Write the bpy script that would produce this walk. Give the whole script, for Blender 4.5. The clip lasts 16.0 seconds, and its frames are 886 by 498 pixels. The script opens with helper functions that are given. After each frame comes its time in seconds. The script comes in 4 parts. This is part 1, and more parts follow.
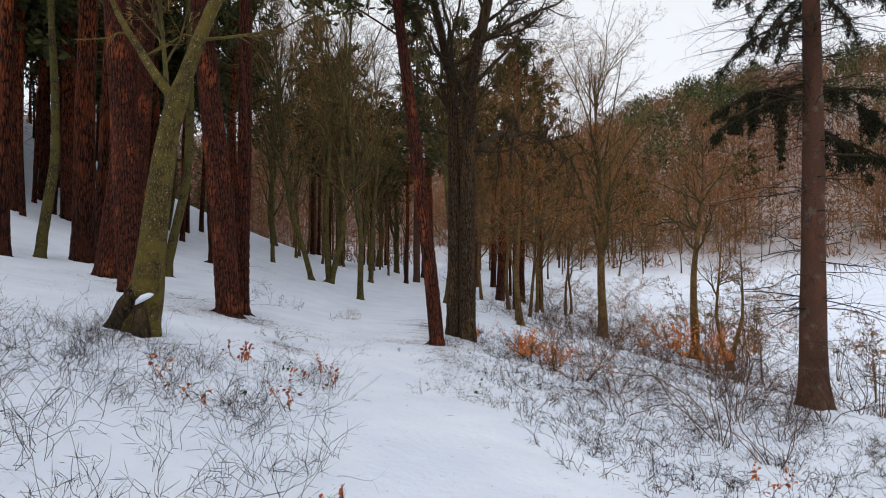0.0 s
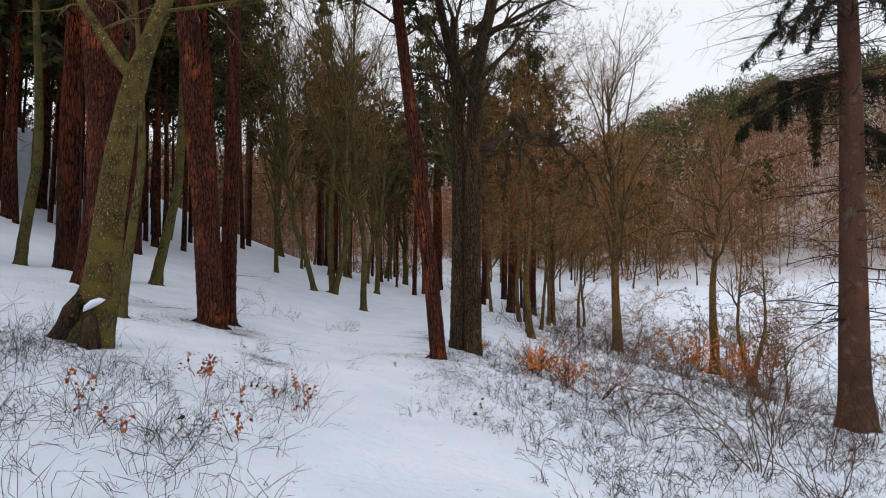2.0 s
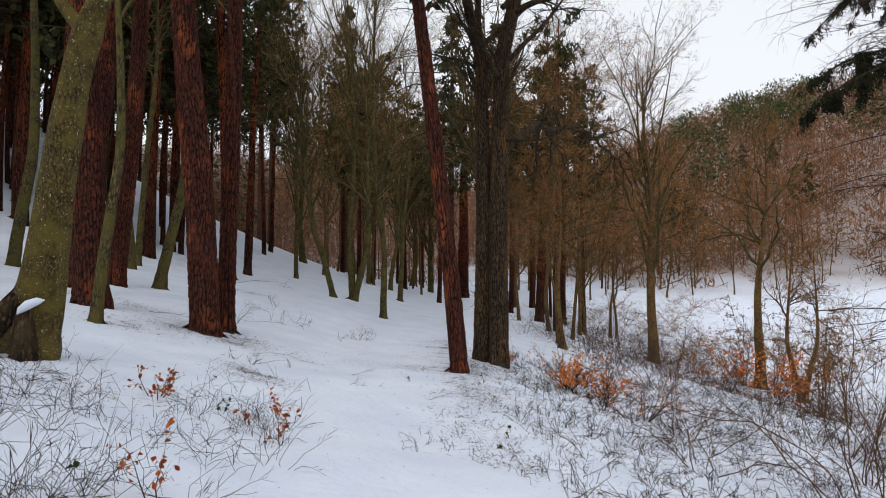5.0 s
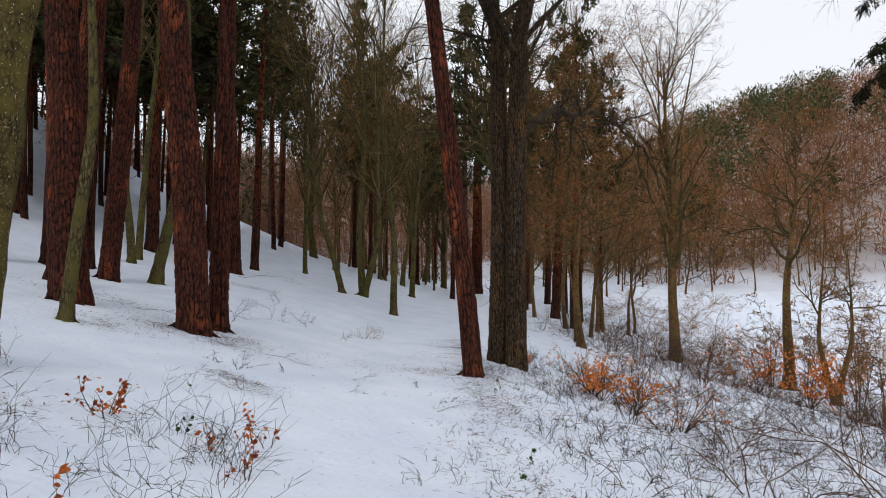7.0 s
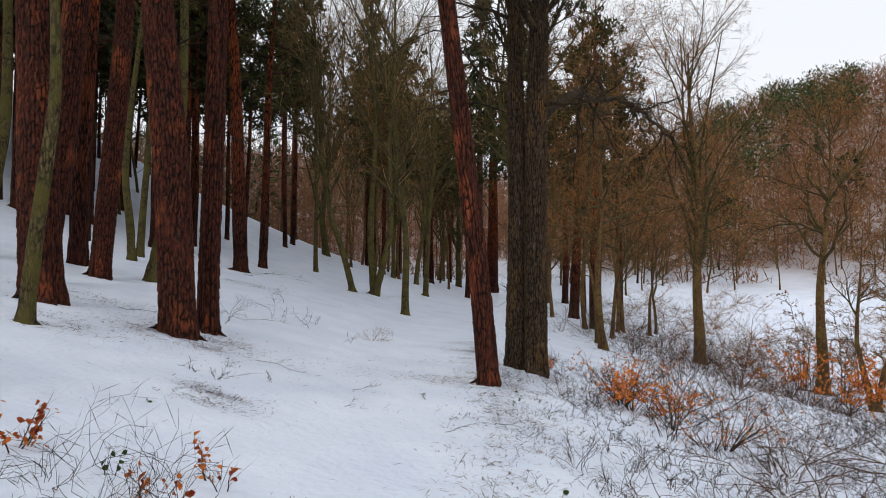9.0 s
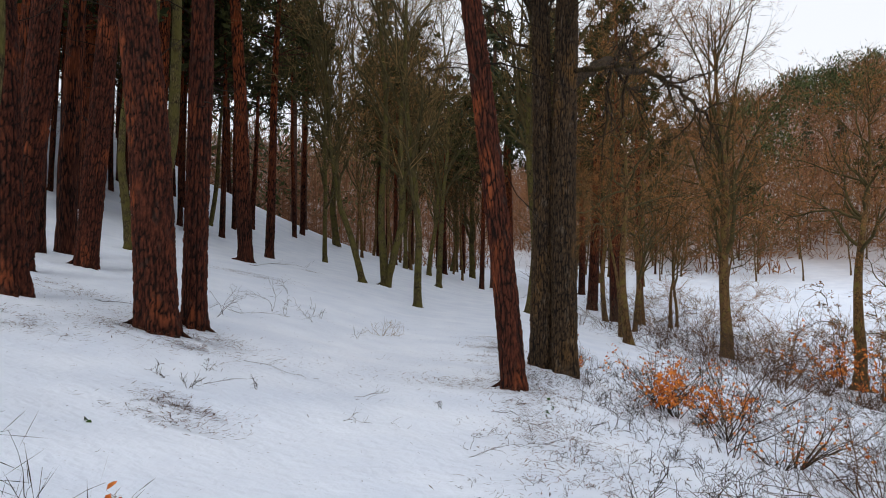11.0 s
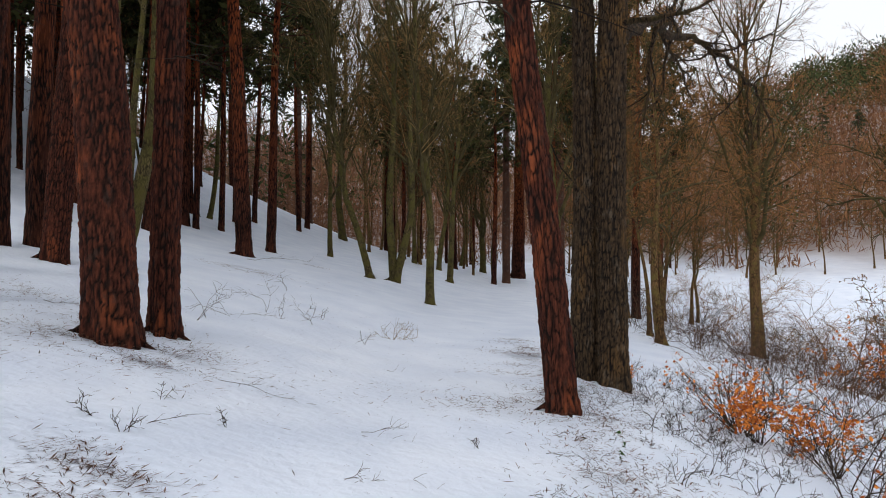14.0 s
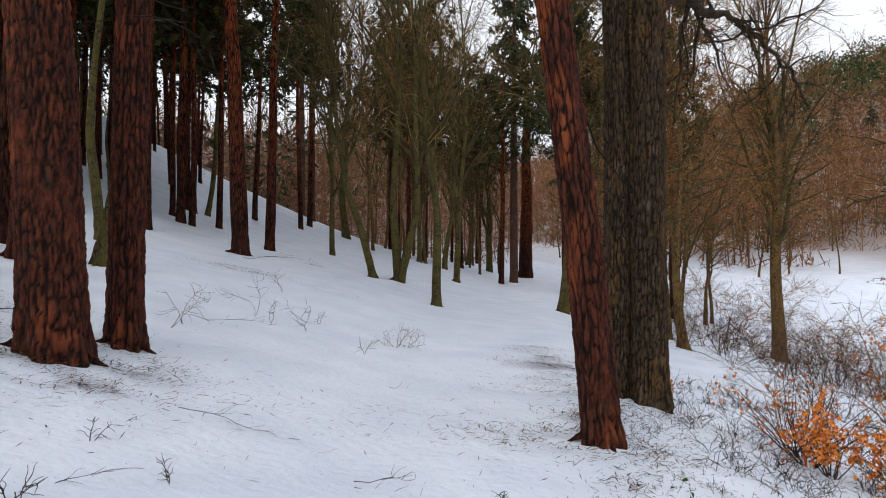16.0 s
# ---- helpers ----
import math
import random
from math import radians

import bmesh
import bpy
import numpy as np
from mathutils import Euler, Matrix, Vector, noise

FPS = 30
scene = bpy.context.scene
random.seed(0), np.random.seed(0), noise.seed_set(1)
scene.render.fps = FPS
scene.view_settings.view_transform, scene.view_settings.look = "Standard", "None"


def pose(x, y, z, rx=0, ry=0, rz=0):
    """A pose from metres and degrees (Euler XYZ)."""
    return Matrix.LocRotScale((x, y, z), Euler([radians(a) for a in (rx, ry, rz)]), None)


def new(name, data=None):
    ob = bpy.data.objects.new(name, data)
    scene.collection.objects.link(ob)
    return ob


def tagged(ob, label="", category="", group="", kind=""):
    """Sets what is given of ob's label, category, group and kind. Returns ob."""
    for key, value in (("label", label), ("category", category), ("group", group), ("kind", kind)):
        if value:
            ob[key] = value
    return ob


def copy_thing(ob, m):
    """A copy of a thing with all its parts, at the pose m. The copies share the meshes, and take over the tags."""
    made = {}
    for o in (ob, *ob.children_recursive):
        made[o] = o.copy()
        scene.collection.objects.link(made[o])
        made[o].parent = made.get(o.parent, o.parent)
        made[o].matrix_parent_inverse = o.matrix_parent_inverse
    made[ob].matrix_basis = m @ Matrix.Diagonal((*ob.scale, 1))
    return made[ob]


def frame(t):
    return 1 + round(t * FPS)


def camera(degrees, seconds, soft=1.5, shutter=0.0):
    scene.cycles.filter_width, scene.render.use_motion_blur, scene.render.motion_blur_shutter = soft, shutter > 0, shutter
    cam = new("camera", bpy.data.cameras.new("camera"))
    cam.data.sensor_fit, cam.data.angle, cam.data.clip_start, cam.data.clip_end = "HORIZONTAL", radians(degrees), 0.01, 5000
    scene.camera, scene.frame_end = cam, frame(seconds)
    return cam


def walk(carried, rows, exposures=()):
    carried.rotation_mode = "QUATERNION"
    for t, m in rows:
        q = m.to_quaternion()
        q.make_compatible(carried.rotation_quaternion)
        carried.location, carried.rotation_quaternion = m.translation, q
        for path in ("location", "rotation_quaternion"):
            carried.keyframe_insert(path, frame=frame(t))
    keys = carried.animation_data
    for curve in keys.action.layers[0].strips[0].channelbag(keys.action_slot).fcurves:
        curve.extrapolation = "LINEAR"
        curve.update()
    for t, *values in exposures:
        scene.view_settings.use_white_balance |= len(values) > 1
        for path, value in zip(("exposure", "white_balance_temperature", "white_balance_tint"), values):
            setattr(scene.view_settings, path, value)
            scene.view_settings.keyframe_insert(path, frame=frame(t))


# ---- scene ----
cam = camera(69.8, 16.0, soft=1.0)
METRES, EYE, TILT, LEAN, TURN = 11.0, 1.45, 1.0, 0.0, 0.0
ROWS = [
    (0.0, 0.0, 0.0, 0.0, 0.0, 0.0, -0.0),
    (0.5, 0.0099, 0.032, -0.0064, -0.17, -0.4, 0.04),
    (1.0, 0.0169, 0.0616, -0.0083, -0.22, 0.01, 0.04),
    (1.5, 0.0179, 0.0935, -0.0139, 0.14, 0.43, 0.01),
    (2.0, 0.0229, 0.1242, -0.018, 1.07, 1.18, -0.02),
    (2.5, 0.0309, 0.154, -0.0213, 1.55, 1.45, -0.15),
    (3.0, 0.0279, 0.184, -0.0264, 1.28, 1.51, -0.27),
    (3.5, 0.025, 0.2112, -0.0263, 1.54, 2.21, -0.29),
    (4.0, 0.0307, 0.2384, -0.0295, 2.28, 2.18, -0.22),
    (6.5, 0.0308, 0.3778, -0.0373, 4.48, 1.61, -0.25),
    (7.0, 0.0259, 0.4112, -0.0391, 4.75, 1.59, -0.23),
    (7.5, 0.0261, 0.4402, -0.0409, 5.39, 1.68, -0.15),
    (8.0, 0.0285, 0.472, -0.0412, 5.86, 1.46, -0.12),
    (8.5, 0.0267, 0.5027, -0.0459, 6.04, 1.49, -0.14),
    (9.0, 0.0221, 0.5329, -0.0443, 6.16, 1.48, -0.21),
    (11.5, -0.0086, 0.7018, -0.0554, 7.38, 0.37, -0.09),
    (12.0, -0.0188, 0.7302, -0.0572, 7.19, 0.13, -0.03),
    (12.5, -0.0309, 0.7595, -0.055, 7.3, 0.18, -0.0),
    (13.0, -0.0364, 0.7909, -0.0586, 7.89, 0.08, 0.08),
    (13.5, -0.0412, 0.8218, -0.0579, 8.01, 0.29, 0.11),
    (14.0, -0.0491, 0.8534, -0.0594, 7.9, 0.25, 0.12),
    (14.5, -0.0547, 0.8844, -0.0603, 8.23, 0.56, 0.17),
    (15.0, -0.0559, 0.9172, -0.0598, 8.47, 0.53, 0.16),
    (15.5, -0.0629, 0.9462, -0.0632, 8.4, 0.42, 0.11),
    (16.0, -0.0745, 0.9773, -0.0615, 8.33, 0.15, 0.09),
]
walk(cam, [(t, pose(0, 0, EYE, TILT, LEAN, TURN) @ pose(METRES * x, METRES * y, METRES * z, 90 + pitch, roll, yaw)) for t, x, y, z, yaw, pitch, roll in ROWS],
     exposures=[(0.0, -0.18), (4.0, -0.17), (9.0, -0.15), (12.0, -0.11), (16.0, -0.03)])

# ---- world, sun and light: an overcast winter day ----
SUN_HIGH, SUN_ROUND = radians(46), radians(195)
world = bpy.data.worlds.new("overcast_sky")
scene.world = world
world.use_nodes = True
wn, wl = world.node_tree.nodes, world.node_tree.links
sky = wn.new("ShaderNodeTexSky")
sky.sky_type, sky.sun_disc = "NISHITA", False
sky.sun_elevation, sky.sun_rotation = SUN_HIGH, SUN_ROUND
sky.air_density, sky.dust_density = 1.0, 4.0
grey = wn.new("ShaderNodeHueSaturation")
grey.inputs["Saturation"].default_value = 0.22
cloud = wn.new("ShaderNodeMix")
cloud.data_type = "RGBA"
cloud.inputs[0].default_value = 0.7
cloud.inputs[7].default_value = (9.3, 9.6, 10.2, 1)
wl.new(sky.outputs["Color"], grey.inputs["Color"])
wl.new(grey.outputs["Color"], cloud.inputs[6])
wl.new(cloud.outputs[2], wn["Background"].inputs["Color"])
wn["Background"].inputs["Strength"].default_value = 0.135
sun = new("sun", bpy.data.lights.new("sun", "SUN"))
sun.data.energy, sun.data.angle, sun.data.color = 0.7, radians(25), (1.0, 0.96, 0.9)
sun.matrix_world = pose(0, 0, 40, 90 - 46, 0, 180 - 195)


# ---- materials ----
def material(name, rough=0.8):
    m = bpy.data.materials.new(name)
    m.use_nodes = True
    b = m.node_tree.nodes["Principled BSDF"]
    b.inputs["Roughness"].default_value = rough
    b.inputs["Specular IOR Level"].default_value = 0.12
    return m, m.node_tree.nodes, m.node_tree.links, b


def noise_node(n, l, scale, detail=4, stretch=None, kind="ShaderNodeTexNoise", coord="Object"):
    """A noise or cell texture in metres, stretched if asked."""
    c, t = n.new("ShaderNodeTexCoord"), n.new(kind)
    t.inputs["Scale"].default_value = scale
    if "Detail" in t.inputs:
        t.inputs["Detail"].default_value = detail
    mp = n.new("ShaderNodeMapping")
    mp.inputs["Scale"].default_value = stretch or (1, 1, 1)
    l.new(c.outputs[coord], mp.inputs["Vector"])
    l.new(mp.outputs["Vector"], t.inputs["Vector"])
    return t


def ramp(n, l, source, stops):
    r = n.new("ShaderNodeValToRGB")
    e = r.color_ramp.elements
    while len(e) < len(stops):
        e.new(0.5)
    for k, (p, c) in zip(e, stops):
        k.position, k.color = p, (*c, 1)
    l.new(source, r.inputs["Fac"])
    return r.outputs["Color"]


def blend(n, l, fac, a, b, how="MIX"):
    m = n.new("ShaderNodeMix")
    m.data_type, m.blend_type = "RGBA", how
    for s, v in ((0, fac), (6, a), (7, b)):
        if isinstance(v, (int, float, tuple)):
            m.inputs[s].default_value = (*v, 1) if isinstance(v, tuple) else v
        else:
            l.new(v, m.inputs[s])
    return m.outputs[2]


def relief(n, l, b, height, strength, distance):
    k = n.new("ShaderNodeBump")
    k.inputs["Strength"].default_value, k.inputs["Distance"].default_value = strength, distance
    l.new(height, k.inputs["Height"])
    l.new(k.outputs["Normal"], b.inputs["Normal"])


def snow_material():
    m, n, l, b = material("snow", 0.55)
    big = noise_node(n, l, 0.9, 5)
    col = ramp(n, l, big.outputs["Fac"], [(0.3, (0.705, 0.768, 0.885)), (0.7, (0.815, 0.868, 0.962))])
    speck = noise_node(n, l, 26, 3)
    bits = ramp(n, l, speck.outputs["Fac"], [(0.70, (0, 0, 0)), (0.76, (0.5, 0.5, 0.5))])
    col = blend(n, l, bits, col, (0.10, 0.085, 0.06))
    # under the far woods brown leaf litter shows through the snow
    far = n.new("ShaderNodeVectorMath")
    far.operation = "LENGTH"
    l.new(n.new("ShaderNodeTexCoord").outputs["Object"], far.inputs[0])
    shift = noise_node(n, l, 0.05, 4)
    total = n.new("ShaderNodeMath")
    total.operation = "MULTIPLY_ADD"
    l.new(shift.outputs["Fac"], total.inputs[0])
    total.inputs[1].default_value = 60
    l.new(far.outputs["Value"], total.inputs[2])
    woods = n.new("ShaderNodeMapRange")
    woods.inputs["From Min"].default_value, woods.inputs["From Max"].default_value = 122, 150
    woods.inputs["To Max"].default_value = 0.8
    l.new(total.outputs[0], woods.inputs["Value"])
    col = blend(n, l, woods.outputs["Result"], col, (0.21, 0.135, 0.09))
    l.new(col, b.inputs["Base Color"])
    fine = noise_node(n, l, 9, 8)
    relief(n, l, b, fine.outputs["Fac"], 0.45, 0.06)
    return m


def bark_material(name, dark, mid, light, scale, stretch, moss=None, moss_cut=0.5, upper=None, depth=0.03, moss_size=3.2, flecks=None):
    """Bark in upright plates with dark cracks; moss or lichen in patches; an upper trunk of another colour."""
    m, n, l, b = material(name, 0.92)
    cell = noise_node(n, l, scale * 1.3, 3, stretch, "ShaderNodeTexVoronoi")
    cell.feature = "DISTANCE_TO_EDGE"
    grain = noise_node(n, l, scale * 3.0, 6, stretch)
    wide = noise_node(n, l, 1.1, 4)
    warp = noise_node(n, l, scale * 1.6, 5, stretch)
    warp.inputs["Distortion"].default_value = 0.8
    add = n.new("ShaderNodeMath")
    add.operation = "MULTIPLY_ADD"
    l.new(warp.outputs["Fac"], add.inputs[0])
    add.inputs[1].default_value = 0.4
    half = n.new("ShaderNodeMath")
    half.operation = "MULTIPLY"
    l.new(cell.outputs["Distance"], half.inputs[0])
    half.inputs[1].default_value = 1.2
    l.new(half.outputs[0], add.inputs[2])
    crack = ramp(n, l, add.outputs[0], [(0.225, (0, 0, 0)), (0.345, (1, 1, 1))])
    # patches where the outer bark has flaked off and the surface is smoother
    flake = noise_node(n, l, scale * 0.28, 4, (1, 1, 0.35))
    bald = ramp(n, l, flake.outputs["Fac"], [(0.50, (0, 0, 0)), (0.62, (0.55, 0.55, 0.55))])
    crack = blend(n, l, 1.0, crack, bald, "LIGHTEN")
    plates = ramp(n, l, grain.outputs["Fac"], [(0.3, mid), (0.75, light)])
    if upper:
        geo = n.new("ShaderNodeTexCoord")
        sep = n.new("ShaderNodeSeparateXYZ")
        l.new(geo.outputs["Object"], sep.inputs[0])
        rng = n.new("ShaderNodeMapRange")
        rng.inputs["From Min"].default_value, rng.inputs["From Max"].default_value = 2.0, 9.0
        l.new(sep.outputs["Z"], rng.inputs["Value"])
        plates = blend(n, l, rng.outputs["Result"], plates, upper)
    tone = ramp(n, l, wide.outputs["Fac"], [(0.3, (0.6, 0.6, 0.6)), (0.7, (1.15, 1.1, 1.05))])
    plates = blend(n, l, 1.0, plates, tone, "MULTIPLY")
    col = blend(n, l, crack, dark, plates)
    if moss:
        patch = noise_node(n, l, moss_size, 6)
        cover = ramp(n, l, patch.outputs["Fac"], [(moss_cut - 0.1, (0, 0, 0)), (moss_cut + 0.1, (0.85, 0.85, 0.85))])
        col = blend(n, l, cover, col, moss)
    if flecks:
        dots = noise_node(n, l, 42, 2)
        col = blend(n, l, ramp(n, l, dots.outputs["Fac"], [(0.655, (0, 0, 0)), (0.70, (0.9, 0.9, 0.9))]), col, flecks)
    l.new(col, b.inputs["Base Color"])
    mixh = blend(n, l, 0.35, crack, grain.outputs["Fac"])
    relief(n, l, b, mixh, 0.9, depth)
    return m


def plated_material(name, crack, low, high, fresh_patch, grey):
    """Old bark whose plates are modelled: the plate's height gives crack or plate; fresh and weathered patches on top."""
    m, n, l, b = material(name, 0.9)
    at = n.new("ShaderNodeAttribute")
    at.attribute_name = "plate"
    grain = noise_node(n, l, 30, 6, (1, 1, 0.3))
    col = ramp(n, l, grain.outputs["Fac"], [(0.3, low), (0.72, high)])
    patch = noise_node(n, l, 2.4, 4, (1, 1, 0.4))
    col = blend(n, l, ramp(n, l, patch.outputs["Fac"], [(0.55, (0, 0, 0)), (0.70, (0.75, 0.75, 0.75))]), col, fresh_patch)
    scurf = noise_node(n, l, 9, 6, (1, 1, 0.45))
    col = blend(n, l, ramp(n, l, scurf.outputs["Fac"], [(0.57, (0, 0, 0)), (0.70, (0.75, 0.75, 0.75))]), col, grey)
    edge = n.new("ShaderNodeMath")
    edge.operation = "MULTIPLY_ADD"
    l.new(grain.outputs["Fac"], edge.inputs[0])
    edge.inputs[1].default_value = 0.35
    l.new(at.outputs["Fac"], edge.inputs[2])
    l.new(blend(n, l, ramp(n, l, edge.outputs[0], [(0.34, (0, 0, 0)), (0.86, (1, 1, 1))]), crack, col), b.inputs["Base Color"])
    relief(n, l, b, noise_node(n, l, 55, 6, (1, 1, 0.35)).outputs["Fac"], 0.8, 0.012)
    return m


def plain_material(name, a, c, scale=8.0, rough=0.85, island=False):
    """Two colours, mixed by fine noise, or from piece to piece."""
    m, n, l, b = material(name, rough)
    src = n.new("ShaderNodeNewGeometry").outputs["Random Per Island"] if island else noise_node(n, l, scale, 4).outputs["Fac"]
    l.new(ramp(n, l, src, [(0.25, a), (0.8, c)]), b.inputs["Base Color"])
    return m


SNOW = snow_material()
PINE = bark_material("pine_bark", (0.008, 0.004, 0.003), (0.045, 0.014, 0.009), (0.15, 0.048, 0.025), 11, (1.0, 1.0, 0.16), upper=(0.26, 0.062, 0.018), depth=0.05)
OAK = bark_material("oak_bark", (0.014, 0.011, 0.009), (0.042, 0.025, 0.012), (0.17, 0.108, 0.055), 13, (1, 1, 0.22), (0.062, 0.048, 0.02), 0.6, depth=0.06)
MOSS = bark_material("mossy_bark", (0.025, 0.019, 0.010), (0.085, 0.068, 0.030), (0.19, 0.15, 0.065), 16, (1, 1, 0.3), (0.098, 0.084, 0.023), 0.50, depth=0.012)
LICHEN = bark_material("lichen_bark", (0.030, 0.021, 0.010), (0.092, 0.066, 0.022), (0.15, 0.112, 0.038), 20, (1, 1, 0.5), (0.118, 0.090, 0.022), 0.50, depth=0.012, moss_size=4.0, flecks=(0.42, 0.40, 0.24))
# bark of trees that look more lit: orange-brown, their brightness put into its colour
WARM_BARK = bark_material("warm_bark", (0.04, 0.022, 0.010), (0.14, 0.080, 0.034), (0.27, 0.16, 0.07), 16, (1, 1, 0.3), (0.14, 0.11, 0.03), 0.6, depth=0.012)
SPRUCE = bark_material("spruce_bark", (0.065, 0.038, 0.030), (0.095, 0.040, 0.023), (0.17, 0.078, 0.047), 22, (1, 1, 0.6), (0.15, 0.13, 0.10), 0.66, depth=0.012)
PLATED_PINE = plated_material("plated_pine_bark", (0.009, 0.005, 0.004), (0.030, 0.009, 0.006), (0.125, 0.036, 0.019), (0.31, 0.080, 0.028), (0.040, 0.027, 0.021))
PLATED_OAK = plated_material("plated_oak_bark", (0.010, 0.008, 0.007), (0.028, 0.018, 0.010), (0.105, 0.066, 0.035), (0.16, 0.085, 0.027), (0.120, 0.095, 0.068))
LIMB = plain_material("limb_bark", (0.034, 0.027, 0.011), (0.115, 0.088, 0.034), 3)
TWIG = plain_material("twig_bark", (0.090, 0.055, 0.020), (0.27, 0.170, 0.063), island=True)
WARM_TWIG = plain_material("warm_twig_bark", (0.115, 0.051, 0.017), (0.33, 0.155, 0.051), island=True)
DARK_TWIG = plain_material("dark_twig", (0.018, 0.013, 0.009), (0.055, 0.036, 0.023), island=True)
NEEDLE = plain_material("pine_needles", (0.020, 0.023, 0.008), (0.066, 0.066, 0.020), island=True)
FIR = plain_material("spruce_needles", (0.008, 0.009, 0.004), (0.028, 0.028, 0.010), island=True)
DEEP_FIR = plain_material("deep_fir_needles", (0.030, 0.038, 0.020), (0.075, 0.085, 0.042), island=True)
BEECH = plain_material("dry_beech_leaf", (0.42, 0.10, 0.018), (0.85, 0.30, 0.06), 0, 0.7, True)
STEM = plain_material("undergrowth_stem", (0.014, 0.010, 0.007), (0.050, 0.036, 0.026), island=True)
BROWN_STEM = plain_material("brown_stem", (0.045, 0.025, 0.014), (0.14, 0.078, 0.042), island=True)
LITTER = plain_material("leaf_litter", (0.05, 0.028, 0.02), (0.16, 0.075, 0.045), island=True)
FAR_TWIG = plain_material("far_twigs", (0.160, 0.077, 0.041), (0.265, 0.132, 0.068), island=True)
FAR_GREEN = plain_material("far_needles", (0.038, 0.050, 0.020), (0.090, 0.105, 0.038), island=True)


# ---- shaping ----
class Geo:
    """Collects quads as arrays and makes one mesh of them."""

    def __init__(self):
        self.v, self.f, self.count = [], [], 0

    def add(self, v, f):
        self.v.append(np.asarray(v, np.float32).reshape(-1, 3))
        self.f.append(np.asarray(f, np.int64).reshape(-1, 4) + self.count)
        self.count += len(self.v[-1])

    def mesh(self, name, mat, smooth=True):
        v, f = np.concatenate(self.v), np.concatenate(self.f)
        me = bpy.data.meshes.new(name)
        me.vertices.add(len(v))
        me.vertices.foreach_set("co", v.ravel())
        me.loops.add(f.size)
        me.loops.foreach_set("vertex_index", f.ravel().astype(np.int32))
        me.polygons.add(len(f))
        me.polygons.foreach_set("loop_start", np.arange(0, f.size, 4, dtype=np.int32))
        me.polygons.foreach_set("use_smooth", np.full(len(f), smooth))
        me.update(calc_edges=True)
        me.materials.append(mat)
        return me


def unit(v):
    return v / np.maximum(np.linalg.norm(v, axis=-1, keepdims=True), 1e-9)


def tubes(geo, pts, rads, sides, gnarl=None):
    """Tapered tubes along many polylines at once: pts (n, k, 3), rads (n, k). gnarl: factors (n, k, sides) on the radius."""
    pts, rads = np.asarray(pts, float), np.asarray(rads, float)
    n, k, _ = pts.shape
    tan = unit(np.gradient(pts, axis=1))
    ref = np.where(np.abs(tan[:, :1, 2:]) > 0.8, [[[1.0, 0.0, 0.0]]], [[[0.0, 0.0, 1.0]]])
    u = unit(np.cross(tan, np.broadcast_to(ref, tan.shape)))
    w = np.cross(tan, u)
    a = np.arange(sides) * 2 * math.pi / sides
    r = rads[:, :, None] * (1 if gnarl is None else gnarl)
    r = np.broadcast_to(r, (n, k, sides))[..., None]
    v = pts[:, :, None] + r * (np.cos(a)[:, None] * u[:, :, None] + np.sin(a)[:, None] * w[:, :, None])
    i = np.arange(n * k * sides).reshape(n, k, sides)
    f = np.stack([i[:, :-1], np.roll(i, -1, 2)[:, :-1], np.roll(i, -1, 2)[:, 1:], i[:, 1:]], -1)
    geo.add(v, f)


def blades(geo, base, along, across):
    """Narrow pointed leaves or needles: base, the way to the tip, and half the width, all (n, 3)."""
    n = len(base)
    v = np.stack([base, base + along * 0.5 - across, base + along, base + along * 0.5 + across], 1)
    geo.add(v, np.arange(n * 4).reshape(n, 4))


def leaves(geo, rng, base, size):
    """Dry leaves, folded along the midrib and curled."""
    n = len(base)
    along = unit(rng.normal(0, 1, (n, 3)) + [0, 0, -0.5]) * (size * rng.uniform(0.6, 1.2, (n, 1)))
    side = unit(np.cross(along, rng.normal(0, 1, (n, 3)))) * (size * 0.34)
    dip = np.cross(unit(along), unit(side)) * size * 0.16
    a, b, c, d = base, base + along * 0.4 + side + dip, base + along, base + along * 0.4 - side + dip
    e, g = base + along * 0.75 + side * 0.75 + dip * 0.5, base + along * 0.75 - side * 0.75 + dip * 0.5
    mid = base + along * 0.4
    v = np.stack([a, mid, b, e, c, g, d], 1)
    i = np.arange(n * 7).reshape(n, 7)
    f = np.stack([i[:, [0, 1, 3, 2]], i[:, [1, 4, 4, 3]], i[:, [0, 6, 5, 1]], i[:, [1, 5, 4, 4]]], 1)
    f[:, 1] = i[:, [1, 5, 4, 3]]
    geo.add(v, f[:, :3])


def shoots(geo, rng, start, along, half):
    """The finest twigs: thin slivers."""
    blades(geo, start, along, unit(np.cross(along, rng.normal(0, 1, along.shape))) * half)


def lines(rng, start, heading, length, radius, k, wander, lift, taper=0.8):
    """Many wandering branches at once: points (n, k + 1, 3) and radii."""
    p, d = np.array(start, float), unit(np.array(heading, float))
    out = [p]
    for _ in range(k):
        d = unit(d + rng.normal(0, wander, p.shape) + np.array([0, 0, lift]))
        p = p + d * (np.asarray(length)[:, None] / k)
        out.append(p)
    s = np.linspace(0, 1, k + 1)
    return np.stack(out, 1), np.asarray(radius)[:, None] * (1 - taper * s)


